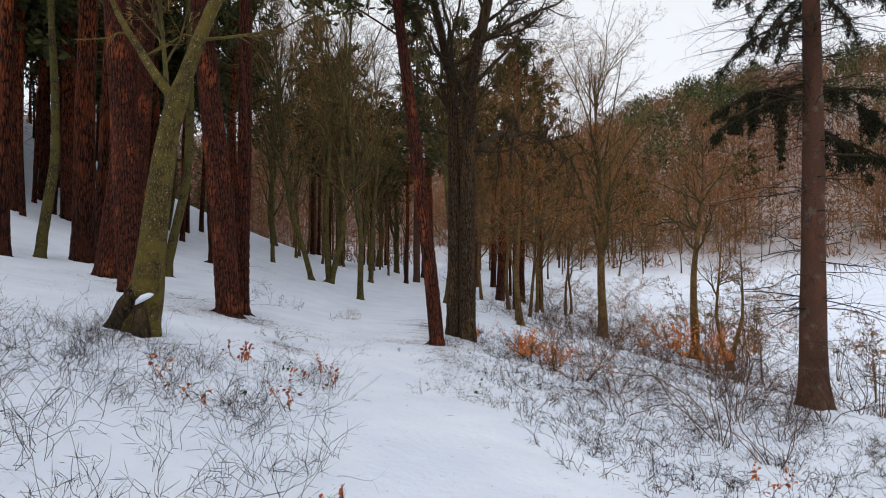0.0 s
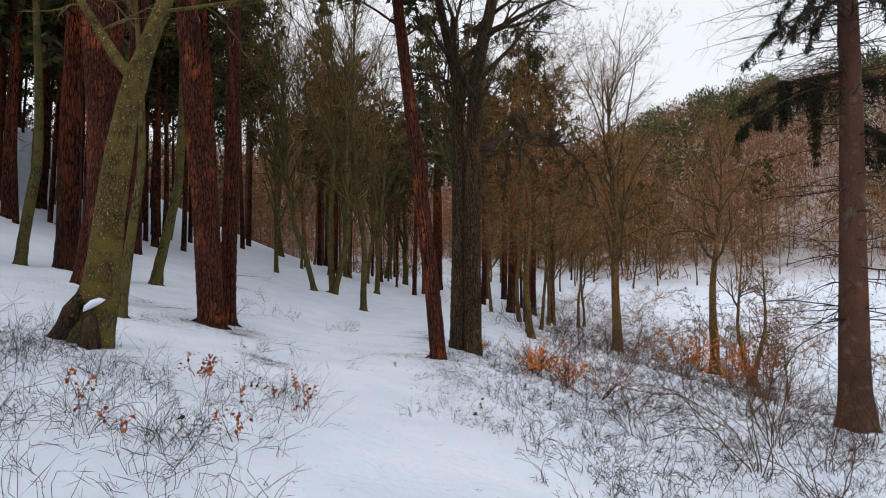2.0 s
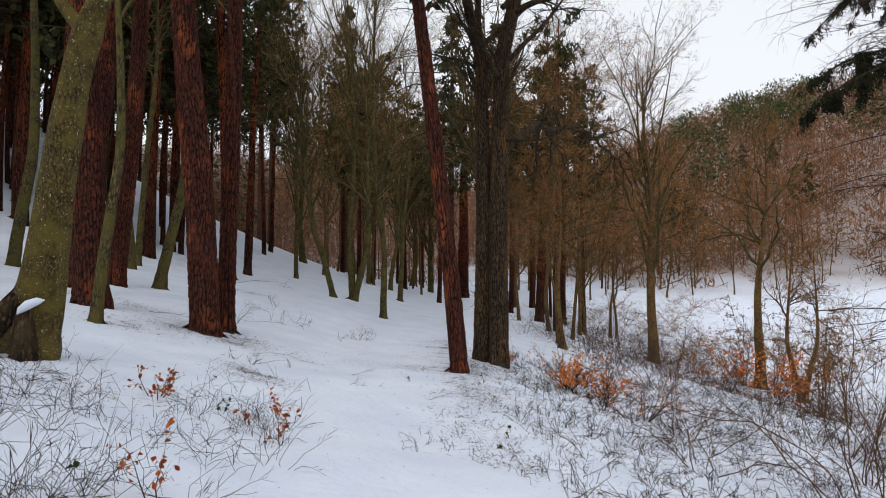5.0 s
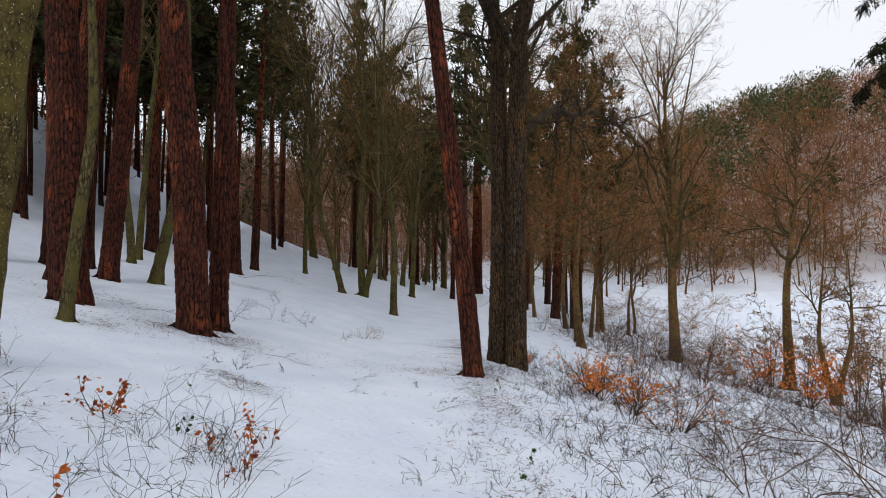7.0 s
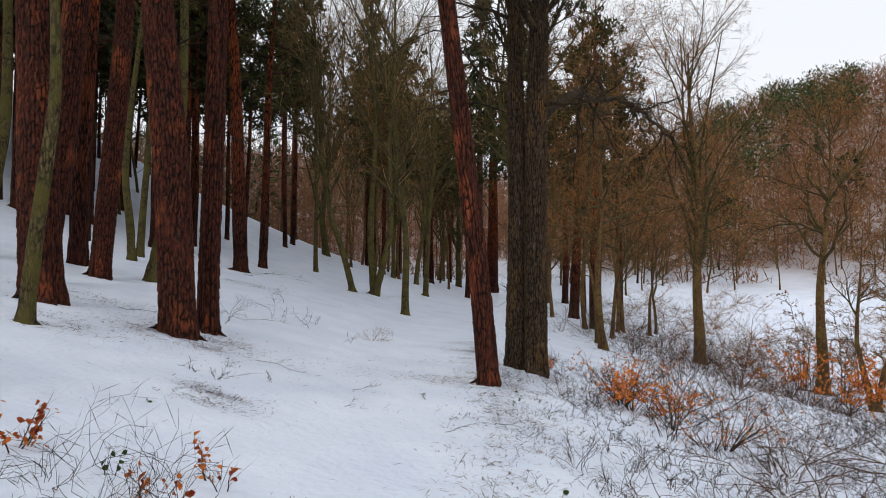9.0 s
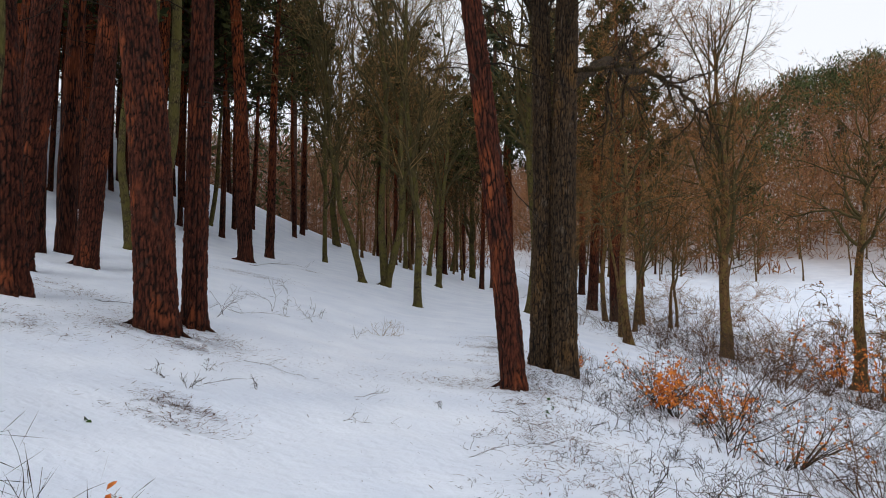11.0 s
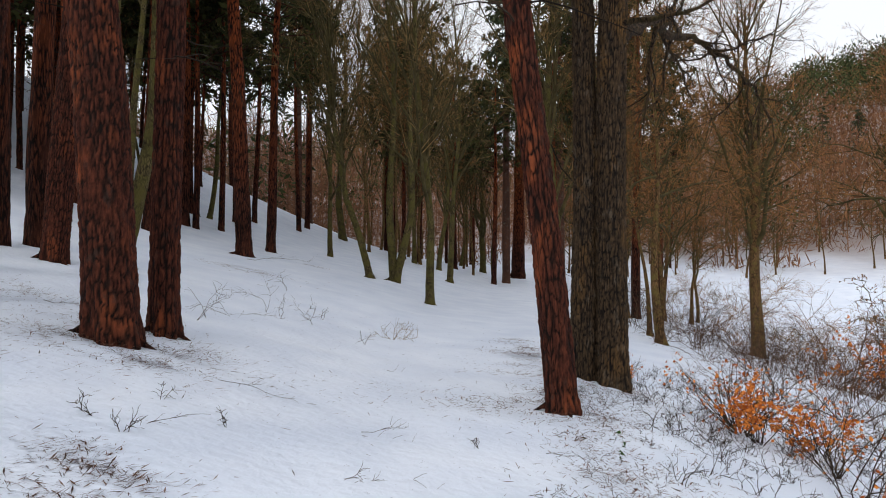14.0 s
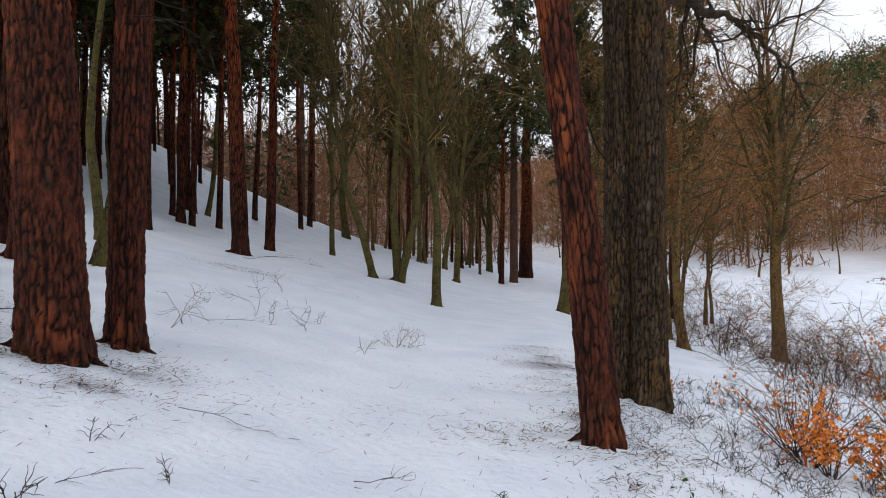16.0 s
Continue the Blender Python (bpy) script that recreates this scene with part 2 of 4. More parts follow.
def sprout(rng, pts, rads, m, low, high, spread, ratio, thin=0.6):
    """m side shoots on each of many branches: start, heading, length and radius."""
    n, k, _ = pts.shape
    s = np.sort(rng.uniform(low, high, (n, m)), 1) * (k - 1)
    i = np.minimum(s.astype(int), k - 2)
    t = (s - i)[..., None]
    row = np.arange(n)[:, None]
    start = pts[row, i] * (1 - t) + pts[row, i + 1] * t
    along = unit(pts[row, i + 1] - pts[row, i])
    out = unit(np.cross(along, rng.normal(0, 1, along.shape)))
    ang = np.radians(spread) * rng.uniform(0.6, 1.35, (n, m, 1))
    head = along * np.cos(ang) + out * np.sin(ang)
    whole = np.linalg.norm(np.diff(pts, axis=1), axis=2).sum(1)[:, None]
    length = whole * ratio * rng.uniform(0.55, 1.2, (n, m)) * (1.15 - 0.5 * s / (k - 1))
    rad = np.minimum(rads[row, i] * thin, length * 0.026)
    return start.reshape(-1, 3), head.reshape(-1, 3), length.ravel(), rad.ravel()


def part(name, data, parent, label="", kind=""):
    ob = new(name, data)
    ob.parent = parent
    return tagged(ob, label, kind=kind)


def thing(name, x, y, z, label, category, group="", kind=""):
    ob = new(name)
    ob.location = (x, y, z)
    ob.empty_display_size = 0.2
    return tagged(ob, label, category, group, kind)


def soft(v, k):
    """A ramp that starts at zero with a rounded foot."""
    return np.logaddexp(0.0, np.asarray(v, float) * k) / k


def ground(x, y):
    """Height of the snow: a path that dips, a bank up to one side, a drop to the valley, a field and a wooded hill."""
    x, y = np.asarray(x, float), np.asarray(y, float)
    yc = np.clip(y, -8, 400)
    path = -0.15 - 0.045 * (yc - soft(yc - 15, 0.4))
    edge = -1.2 - 0.13 * ((yc - 7) - soft(yc - 24, 0.5))
    up = np.minimum(soft(edge - x, 1.5), 55)
    away = np.hypot(x, y)
    fade = 1 / (1 + np.exp((away - 82) / 5))
    bank = (0.27 * up - 0.07 * soft(up - 4, 1) + 0.12 * soft(up - 12, 1) + 0.007 * soft(up - 13, 0.5) ** 2) * fade * (1 + 0.009 * soft(yc - 35, 0.3))
    brink = 0.9 - 0.03 * np.clip(yc, 0, 45)
    drop = -1.7 * (1 - np.exp(-soft(x - brink, 2.0) / 4))
    gully = -2.7 * (1 - np.exp(-soft(x - 16.5 + 0.3 * np.clip(yc, 10, 32), 1.2) / 5))
    begin = 58 + 25 / (1 + np.exp(np.clip((x - 6) / 4, -50, 50)))
    field = 0.125 * (soft(away - begin, 0.2) - soft(away - 112, 0.2))
    swing = 0.38 + 0.62 / (1 + np.exp(-(np.degrees(np.arctan2(x, y)) - 13) / 5)) + 0.4 / (1 + np.exp((np.degrees(np.arctan2(x, y)) + 10) / 5))
    hill = 0.47 * swing * (soft(away - 118, 0.1) - soft(away - 270, 0.05))
    return path + bank + drop + gully + field + hill


def foot(x, y):
    return float(ground(x, y))


# ---- the ground: one sheet of snow to the horizon ----
def steps(lo, hi, fine, reach):
    """Grid lines: fine between lo and hi, wider and wider beyond."""
    mid = list(np.arange(lo, hi, fine))
    grow, out, gap = 1.11, [], fine
    p = hi
    while p < reach:
        out.append(p)
        gap *= grow
        p += gap
    back, gap, p = [], fine, lo
    while p > -reach:
        gap *= grow
        p -= gap
        back.append(p)
    return np.array(back[::-1] + mid + out)


def build_ground():
    xs, ys = steps(-9, 8, 0.13, 2500), steps(-1, 24, 0.13, 2500)
    gx, gy = np.meshgrid(xs, ys)
    gz = ground(gx, gy)
    near = np.clip(1.4 - np.hypot(gx, gy - 10) / 60, 0, 1)
    flat = gz.ravel().copy()
    for i, (x, y, k) in enumerate(zip(gx.ravel(), gy.ravel(), near.ravel())):
        if k > 0:
            rise = noise.noise((x * 0.45, y * 0.45, 0)) * 0.07 + noise.noise((x * 1.6, y * 1.6, 3)) * 0.03 + noise.noise((x * 5, y * 5, 7)) * 0.012
            trod = math.exp(-((x + 0.06 * max(y - 6, 0)) / 0.55) ** 2)
            flat[i] += k * (rise * (1 - 0.5 * trod) - 0.05 * trod)
    v = np.stack([gx.ravel(), gy.ravel(), flat], 1)
    i = np.arange(gx.size).reshape(gx.shape)
    g = Geo()
    g.add(v, np.stack([i[:-1, :-1], i[:-1, 1:], i[1:, 1:], i[1:, :-1]], -1))
    ob = new("ground", g.mesh("ground", SNOW))
    tagged(ob, "snow-covered woodland floor with a trodden path and a rising bank", "ground", kind="structure")


build_ground()


# ---- trees ----
def trunk_mesh(rng, line, rads, mat, sides=20, flare=0.55, ridge=0.05, lobes=5):
    """A trunk with root flare and uneven ridges along a polyline from below the snow."""
    line, rads = np.asarray(line, float), np.asarray(rads, float)
    k = len(line)
    hgt = line[:, 2] - line[0, 2]
    a = np.arange(sides) * 2 * math.pi / sides
    turn = rng.uniform(0, 6.28)
    fl = np.exp(-np.maximum(hgt - 0.2, 0) / (rads[0] * 1.1 + 0.06))
    gn = 1 + flare * fl[:, None] * (0.45 + 0.55 * np.cos(lobes * a + turn + rng.normal(0, 0.3, sides)))
    run = rng.normal(0, 1, (k, sides))
    for _ in range(2):
        run = (run + np.roll(run, 1, 0) * 0.9 + np.roll(run, -1, 0) * 0.9) / 2.1
    gn = gn + ridge * run + ridge * 0.5 * rng.normal(0, 1, (1, sides))
    g = Geo()
    tubes(g, line[None], rads[None], sides, gn[None])
    return g.mesh("trunk", mat)


def plated_trunk(rng, line, rads, mat, wide, tall, depth, flare=0.3, lobes=6, reach=9.5, sides=90):
    """A near trunk whose bark plates stand proud of deep cracks, with a low root flare."""
    line, rads = np.asarray(line, float), np.asarray(rads, float)
    zs = np.concatenate([np.arange(line[0, 2], min(reach, line[-1, 2]), 0.034), np.linspace(min(reach, line[-1, 2]), line[-1, 2], 24)[1:]])
    mid = np.stack([np.interp(zs, line[:, 2], line[:, i]) for i in range(3)], 1)
    rad = np.interp(zs, line[:, 2], rads)
    a = np.arange(sides) * 2 * math.pi / sides
    w = [rng.uniform(0, 6.28) for _ in range(6)]
    aa, zz = np.meshgrid(a, zs)
    cols = max(int(round(2 * math.pi * rads[0] / wide)), 5)
    u = aa / (2 * math.pi) * cols + 0.35 * np.sin(zz * 3.1 + w[0] + 2 * np.sin(aa + w[1])) + 0.12 * np.sin(zz * 11 + 3 * aa + w[2])
    v = zz / tall + 0.4 * np.sin(aa * 3 + w[3]) + 0.25 * np.sin(aa * 7 + zz * 2 + w[4])
    jit = rng.uniform(0.1, 0.9, (cols, 97, 2))
    iu, iv = np.floor(u).astype(int), np.floor(v).astype(int)
    near = []
    for du in (-1, 0, 1):
        for dv in (-1, 0, 1):
            j = jit[(iu + du) % cols, (iv + dv) % 97]
            near.append(np.hypot(iu + du + j[..., 0] - u, iv + dv + j[..., 1] - v))
    near = np.sort(np.stack(near), 0)
    gap = np.clip((near[1] - near[0]) / (0.16 + 0.4 * near[0]), 0, 1)
    drift = np.zeros_like(aa)
    for j in range(10):
        drift += rng.uniform(0.5, 1.0) / (1 + 0.25 * j) * np.sin(int(rng.integers(1, 5 + j)) * aa * rng.choice([-1, 1]) + rng.uniform(0.8, 2.0 + 1.1 * j) * zz + rng.uniform(0, 6.28))
    furrow = np.abs(np.sin(aa * cols * 0.5 + 1.15 * drift)) ** 0.7
    fray = np.abs(np.sin(aa * cols + 2.3 * drift + zz * 9 + w[2])) ** 0.5
    smooth = np.clip(drift * 0.5 - 0.25, 0, 1) * 0.5
    plate = np.minimum(furrow, 0.12 + 0.88 * gap) * (0.65 + 0.35 * fray) * rng.uniform(0.82, 1.0, aa.shape)
    plate = plate * (1 - smooth) + 0.85 * smooth
    fl = np.exp(-np.maximum(zs - zs[0] - 0.2, 0) / (rads[0] * 1.0 + 0.05))
    turn = rng.uniform(0, 6.28)
    shape = 1 + flare * fl[:, None] * (0.4 + 0.6 * np.cos(lobes * a + turn + 0.5 * np.sin(2 * a)))
    shape = shape + 0.03 * np.sin(2 * aa + zz * 0.7 + w[1]) + 0.02 * np.sin(5 * aa + zz * 1.3 + w[2])
    gn = shape + (depth * (plate - 0.7) + rng.normal(0, depth * 0.10, plate.shape)) / np.maximum(rad, 0.12)[:, None]
    g = Geo()
    tubes(g, mid[None], rad[None], sides, gn[None])
    me = g.mesh("trunk", mat)
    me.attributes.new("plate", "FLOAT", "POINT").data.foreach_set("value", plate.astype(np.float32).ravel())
    return me


def stem_line(rng, h, r, lean, bow=0.0, sway=0.02, rings=60, top=0.3, deep=0.2, fall=None):
    """A trunk's centre line from below ground up, leaning sideways, with bow and a little sway."""
    z = np.concatenate([np.linspace(-deep, 1.0, 14), np.linspace(1.0, h, rings)[1:]])
    s = z / h
    w1, w2, q1, q2 = rng.uniform(0, 6.28, 4)
    fade = np.clip(z / 3, 0, 1)
    x = lean * z + bow * h * s * (1 - s) * 4 * 0.25 + sway * fade * np.sin(z * 0.55 + w1) + sway * 2 * fade * np.sin(z * 0.2 + q1)
    y = sway * fade * np.sin(z * 0.5 + w2) + sway * 2 * fade * np.sin(z * 0.23 + q2)
    rad = r * (1 - (1 - top) * np.clip(s, 0, 1) ** (fall or (1.5 if top < 0.2 else 0.9)))
    return np.stack([x - x[13] * 0, y, z], 1), rad


COUNT = [10]


def fresh():
    COUNT[0] += 1
    return np.random.default_rng(COUNT[0])


def roots(rng, t, r, mat, count=3):
    """Surface roots that run out from the foot and dip under the snow."""
    a0 = rng.uniform(0, 6.28)
    for i in range(count):
        a = a0 + i * 6.28 / count + rng.normal(0, 0.3)
        d = np.array([r * 0.5, r * 0.98, r * 1.35, r * 1.9]) * rng.uniform(0.85, 1.15)
        b = a + np.array([0, 0.05, 0.16, 0.3]) * rng.normal(0, 1)
        px, py = d * np.cos(b), d * np.sin(b)
        z = ground(t.location.x + px, t.location.y + py) - t.location.z + np.array([r * 0.75, r * 0.22, 0.005, -0.05])
        g = Geo()
        tubes(g, np.stack([px, py, z], 1)[None], np.array([[0.34, 0.22, 0.12, 0.04]]) * r, 7, 1 + 0.08 * rng.normal(0, 1, (1, 4, 7)))
        part("root", g.mesh("root", mat), t)


def pine_crown(seed, tuft=8, k=2, half=0.05):
    """Upper crown of a Scots pine about the origin, some 8 m high: limbs, shoots and needle tufts."""
    rng = np.random.default_rng(seed)
    wood, needles = Geo(), Geo()
    n = 34
    z = np.sort(rng.uniform(0, 6.8, n))
    a = rng.uniform(0, 6.28, n)
    head = np.stack([np.cos(a), np.sin(a), rng.uniform(-0.1, 0.6, n)], 1)
    p, r = lines(rng, np.stack([0 * z, 0 * z, z], 1), head, rng.uniform(1.6, 3.2, n) * (1.15 - z / 12), np.full(n, 0.035), 4, 0.16, 0.06)
    tubes(wood, p, r, 3)
    s, h, ln, rd = sprout(rng, p, r, 7, 0.3, 1.0, 45, 0.34)
    p2, r2 = lines(rng, s, h, ln, rd, k, 0.18, 0.1)
    tubes(wood, p2, r2, 3)
    tips = np.concatenate([p2[:, 1:].reshape(-1, 3), p[:, -1]])
    tips = np.repeat(tips, tuft, 0)
    way = unit(rng.normal(0, 1, tips.shape) + [0, 0, 0.5]) * rng.uniform(0.16, 0.36, (len(tips), 1)) * (1.0 if tuft > 6 else 1.5)
    wide = unit(np.cross(way, rng.normal(0, 1, way.shape))) * half
    blades(needles, tips + rng.normal(0, 0.06, tips.shape), way, wide)
    return wood.mesh("crown_limbs", PINE), needles.mesh("needles", NEEDLE, False)


PINE_CROWNS = [pine_crown(s) for s in (1, 2, 3)]
BACK_CROWNS = [pine_crown(s, 4, 1, 0.125) for s in (4, 5)]


def pine(x, y, r, lean, bow=0.0, back=False, near=False):
    """A tall Scots pine: straight reddish trunk, dead side branches, crown far up."""
    rng = fresh()
    h = float(np.clip(r * 80, 17, 23))
    r = r * 0.9
    t = thing("pine_tree", x, y, foot(x, y), "tall Scots pine with reddish-brown plated bark in snow", "tree", "pines on the bank")
    line, rad = stem_line(rng, h, r, lean, bow, 0.025, 50, 0.12)
    if near:
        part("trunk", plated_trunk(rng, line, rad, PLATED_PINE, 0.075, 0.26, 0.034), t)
    else:
        part("trunk", trunk_mesh(rng, line, rad, PINE, 10 if back else 24 if r > 0.2 else 14, 0.32, 0.05, 6), t)
    if not back and y < 45:
        roots(rng, t, r, PINE)
    g = Geo()
    n = 9 if back else int(rng.integers(22, 34))
    idx = rng.integers(20, 48, n)
    a = rng.uniform(0, 6.28, n)
    head = np.stack([np.cos(a), np.sin(a), rng.uniform(-0.15, 0.35, n)], 1)
    p, rr = lines(rng, line[idx], head, rng.uniform(0.5, 2.4, n), rng.uniform(0.008, 0.02, n), 5, 0.2, -0.05)
    tubes(g, p, rr, 3)
    s, hd, ln, rd = sprout(rng, p, rr, 5, 0.3, 1, 50, 0.35)
    shoots(g, rng, s, hd * ln[:, None], 0.006)
    part("deadwood", g.mesh("deadwood", DARK_TWIG), t, "thin dead side branches", "stuff")
    limbs, needles = BACK_CROWNS[int(rng.integers(0, 2))] if back else PINE_CROWNS[int(rng.integers(0, 3))]
    at = line[np.argmin(np.abs(line[:, 2] - h * 0.47))]
    turn = rng.uniform(0, 360)
    crown = part("crown", limbs, t)
    crown.matrix_basis = pose(*at, 0, 0, turn) @ Matrix.Diagonal((1.15, 1.15, h * 0.5 / 7, 1))
    part("needles", needles, crown, "dark green needles", "stuff")
    return t


def bare_crown(rng, t, g, line, rad, low, limbs, spread, reach, lift, dense=1.0, k1=6, mat=None, high=0.97, start=0.16, stout=0.019):
    """Limbs as parts of their own; branches, shoots and twigs of a leafless tree into g."""
    s, h, ln, rd = sprout(rng, line[None, 13:], rad[None, 13:], limbs, low, high, spread, reach, 0.6)
    p, r = lines(rng, s, h, ln, np.maximum(rd, stout), k1, start, lift)
    for i in range(limbs):
        one = Geo()
        tubes(one, p[i:i + 1], r[i:i + 1], 5)
        part("limb", one.mesh("limb", mat or LIMB), t)
    s, h, ln, rd = sprout(rng, p, r, int(8 * dense), 0.15, 1, 42, 0.42)
    p, r = lines(rng, s, h, ln, np.maximum(rd, 0.009), 3, 0.24, lift)
    tubes(g[0], p, r, 3)
    s, h, ln, rd = sprout(rng, p, r, int(6 * dense), 0.2, 1, 42, 0.48)
    p, r = lines(rng, s, h, ln, np.maximum(rd, 0.006), 1, 0.15, lift)
    if dense < 0.7:
        shoots(g[1], rng, s, h * ln[:, None], 0.014)
    else:
        tubes(g[1], p, r, 3)
    s, h, ln, rd = sprout(rng, p, r, 4, 0.1, 1, 40, 0.65)
    shoots(g[1], rng, s, h * ln[:, None], 0.017 if dense < 0.7 else 0.009)


def broadleaf(x, y, r, lean, stems=1, wide=False, tall=None, dense=1.0, low=0.38, warm=False):
    """A leafless slender tree with a mossy trunk; more than one stem where it forks at the ground."""
    rng = fresh()
    h = tall or float(np.clip(r * 140, 19, 28))
    t = thing("bare_tree", x, y, foot(x, y), "leafless broadleaf tree with mossy olive-brown trunk in snow", "tree", "bare trees by the path")
    g = (Geo(), Geo())
    for i in range(stems):
        off = 0 if stems == 1 else (i - (stems - 1) / 2) * 0.16
        line, rad = stem_line(rng, h * (1 - 0.1 * i) * (0.9 if wide else 0.62), r * (0.84 if stems == 1 else 0.66), lean + off, 0, 0.14 if wide else 0.11, 26, 0.07 if wide else 0.1, fall=0.62 if wide else 1.0)
        line[:, 0] += off * 0.6
        line[:, 0] -= (lean + off * 0.6) * 0.75 * np.maximum(line[:, 2] - 3.5, 0)
        part("trunk", trunk_mesh(rng, line, rad, WARM_BARK if wide or warm else MOSS, 12, 0.42, 0.06), t)
        if wide:
            bare_crown(rng, t, g, line, rad, low, 17 // stems + 3, 58, 0.44, 0.03, dense, 8, start=0.24)
        else:
            bare_crown(rng, t, g, line, rad, max(low - 0.24, 0.12), 11 // stems + 2, 30, 0.36, 0.08, dense * 0.92, stout=0.026)
            bare_crown(rng, t, g, line, rad, max(0.36, low - 0.1), 11 // stems + 2, 22, 0.62, 0.06, dense * 0.92, stout=0.028)
    if y < 48 and r > 0.1:
        roots(rng, t, r * 0.9, WARM_BARK if wide or warm else MOSS)
    crown = part("crown", g[0].mesh("crown", LIMB), t, "upright bare branches", "stuff")
    part("twigwork", g[1].mesh("twigwork", WARM_TWIG if wide or warm else TWIG), crown, "fine brown twigs", "stuff")
    return t


def oak(x, y, r, lean):
    """The old double-stemmed oak beside the path, with a snapped limb and shaggy bark."""
    rng = fresh()
    t = thing("oak_tree", x, y, foot(x, y), "old double-stemmed oak with dark furrowed bark beside the path", "tree")
    g = (Geo(), Geo())
    for off, rr, ln, h, bow in ((-0.25, 0.215, -0.006, 13.0, 0.0), (0.20, 0.265, 0.004, 14.0, 0.0)):
        line, rad = stem_line(rng, h, rr, ln, bow, 0.02, 60, 0.3, fall=2.0)
        line[:, 0] += np.sign(off) * 0.22 * np.maximum(line[:, 2] - 8.2, 0)
        line[:, 0] += off
        line[:, 1] += 0.12 if off < 0 else -0.04
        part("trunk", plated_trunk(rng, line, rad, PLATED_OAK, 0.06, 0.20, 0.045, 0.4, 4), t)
        low = 0.36
        bare_crown(rng, t, g, line, rad, low, 9, 55, 0.30, 0.05, 1.0, mat=OAK)
        # thin epicormic shoots along the stem
        n = 260
        i = rng.integers(16, 60, n)
        a = rng.uniform(0, 6.28, n)
        hd = np.stack([np.cos(a), np.sin(a), rng.uniform(-0.2, 0.8, n)], 1)
        p, q = lines(rng, line[i] + hd * rad[i][:, None] * 0.8 * [1, 1, 0], hd, rng.uniform(0.15, 0.7, n), np.full(n, 0.005), 4, 0.35, 0.1)
        tubes(g[1], p, q, 3)
    # heavy limbs: start, heading, length, radius
    for s, hd, ln, rr, bend in (((0.2, -0.1, 7.8), (2.6, -0.2, 2.3), 3.5, 0.085, 0.04), ((-0.3, 0.1, 8.0), (-1, -0.2, 0.3), 2.2, 0.05, 0.12),
                                ((0.3, -0.1, 5.9), (1, -0.1, -0.12), 2.4, 0.055, 0.2), ((0.9, -0.1, 5.8), (0.6, 0.0, 0.8), 1.7, 0.04, 0.15),
                                ((-0.3, 0.0, 6.4), (-0.8, 0.1, 0.2), 1.9, 0.04, 0.18), ((0.3, 0.0, 9.6), (0.8, 0.2, 0.9), 3.0, 0.08, 0.12)):
        p, q = lines(rng, [s], [hd], [ln], [rr], 12, bend, 0.0, 0.85)
        one = Geo()
        tubes(one, p, q, 8)
        part("limb", one.mesh("limb", OAK), t, "crooked heavy limb")
        s2, h2, l2, r2 = sprout(rng, p, q, 9, 0.35, 1, 50, 0.4)
        p, q = lines(rng, s2, h2, l2, r2, 5, 0.2, 0.03)
        tubes(g[0], p, q, 4)
        s2, h2, l2, r2 = sprout(rng, p, q, 7, 0.2, 1, 45, 0.45)
        p, q = lines(rng, s2, h2, l2, np.maximum(r2, 0.004), 3, 0.2, 0.03)
        tubes(g[1], p, q, 3)
    bend = np.array([(0.1, 0.1, 5.6), (0.9, 1.6, 6.5), (1.5, 3.2, 7.2), (2.2, 4.9, 7.35), (2.9, 6.0, 7.75), (4.0, 7.0, 7.5), (5.0, 7.8, 6.9), (5.6, 8.1, 5.9)])
    fine = np.stack([np.interp(np.linspace(0, 7, 36), np.arange(8), bend[:, i]) for i in range(3)], 1) + rng.normal(0, 0.035, (36, 3))
    q = np.linspace(0.13, 0.03, 36)
    one = Geo()
    tubes(one, fine[None], q[None], 8)
    part("limb", one.mesh("limb", OAK), t, "long crooked limb reaching over the slope")
    s2, h2, l2, r2 = sprout(rng, fine[None], q[None], 26, 0.25, 1, 55, 0.22)
    p, q = lines(rng, s2, h2, l2, r2, 7, 0.24, 0.02)
    tubes(g[0], p, q, 4)
    s2, h2, l2, r2 = sprout(rng, p, q, 8, 0.2, 1, 45, 0.45)
    p, q = lines(rng, s2, h2, l2, np.maximum(r2, 0.005), 4, 0.22, 0.03)
    tubes(g[1], p, q, 3)
    crown = part("crown", g[0].mesh("crown", OAK), t, "crooked dark branches", "stuff")
    part("twigwork", g[1].mesh("twigwork", DARK_TWIG), crown, "fine dark twigs", "stuff")


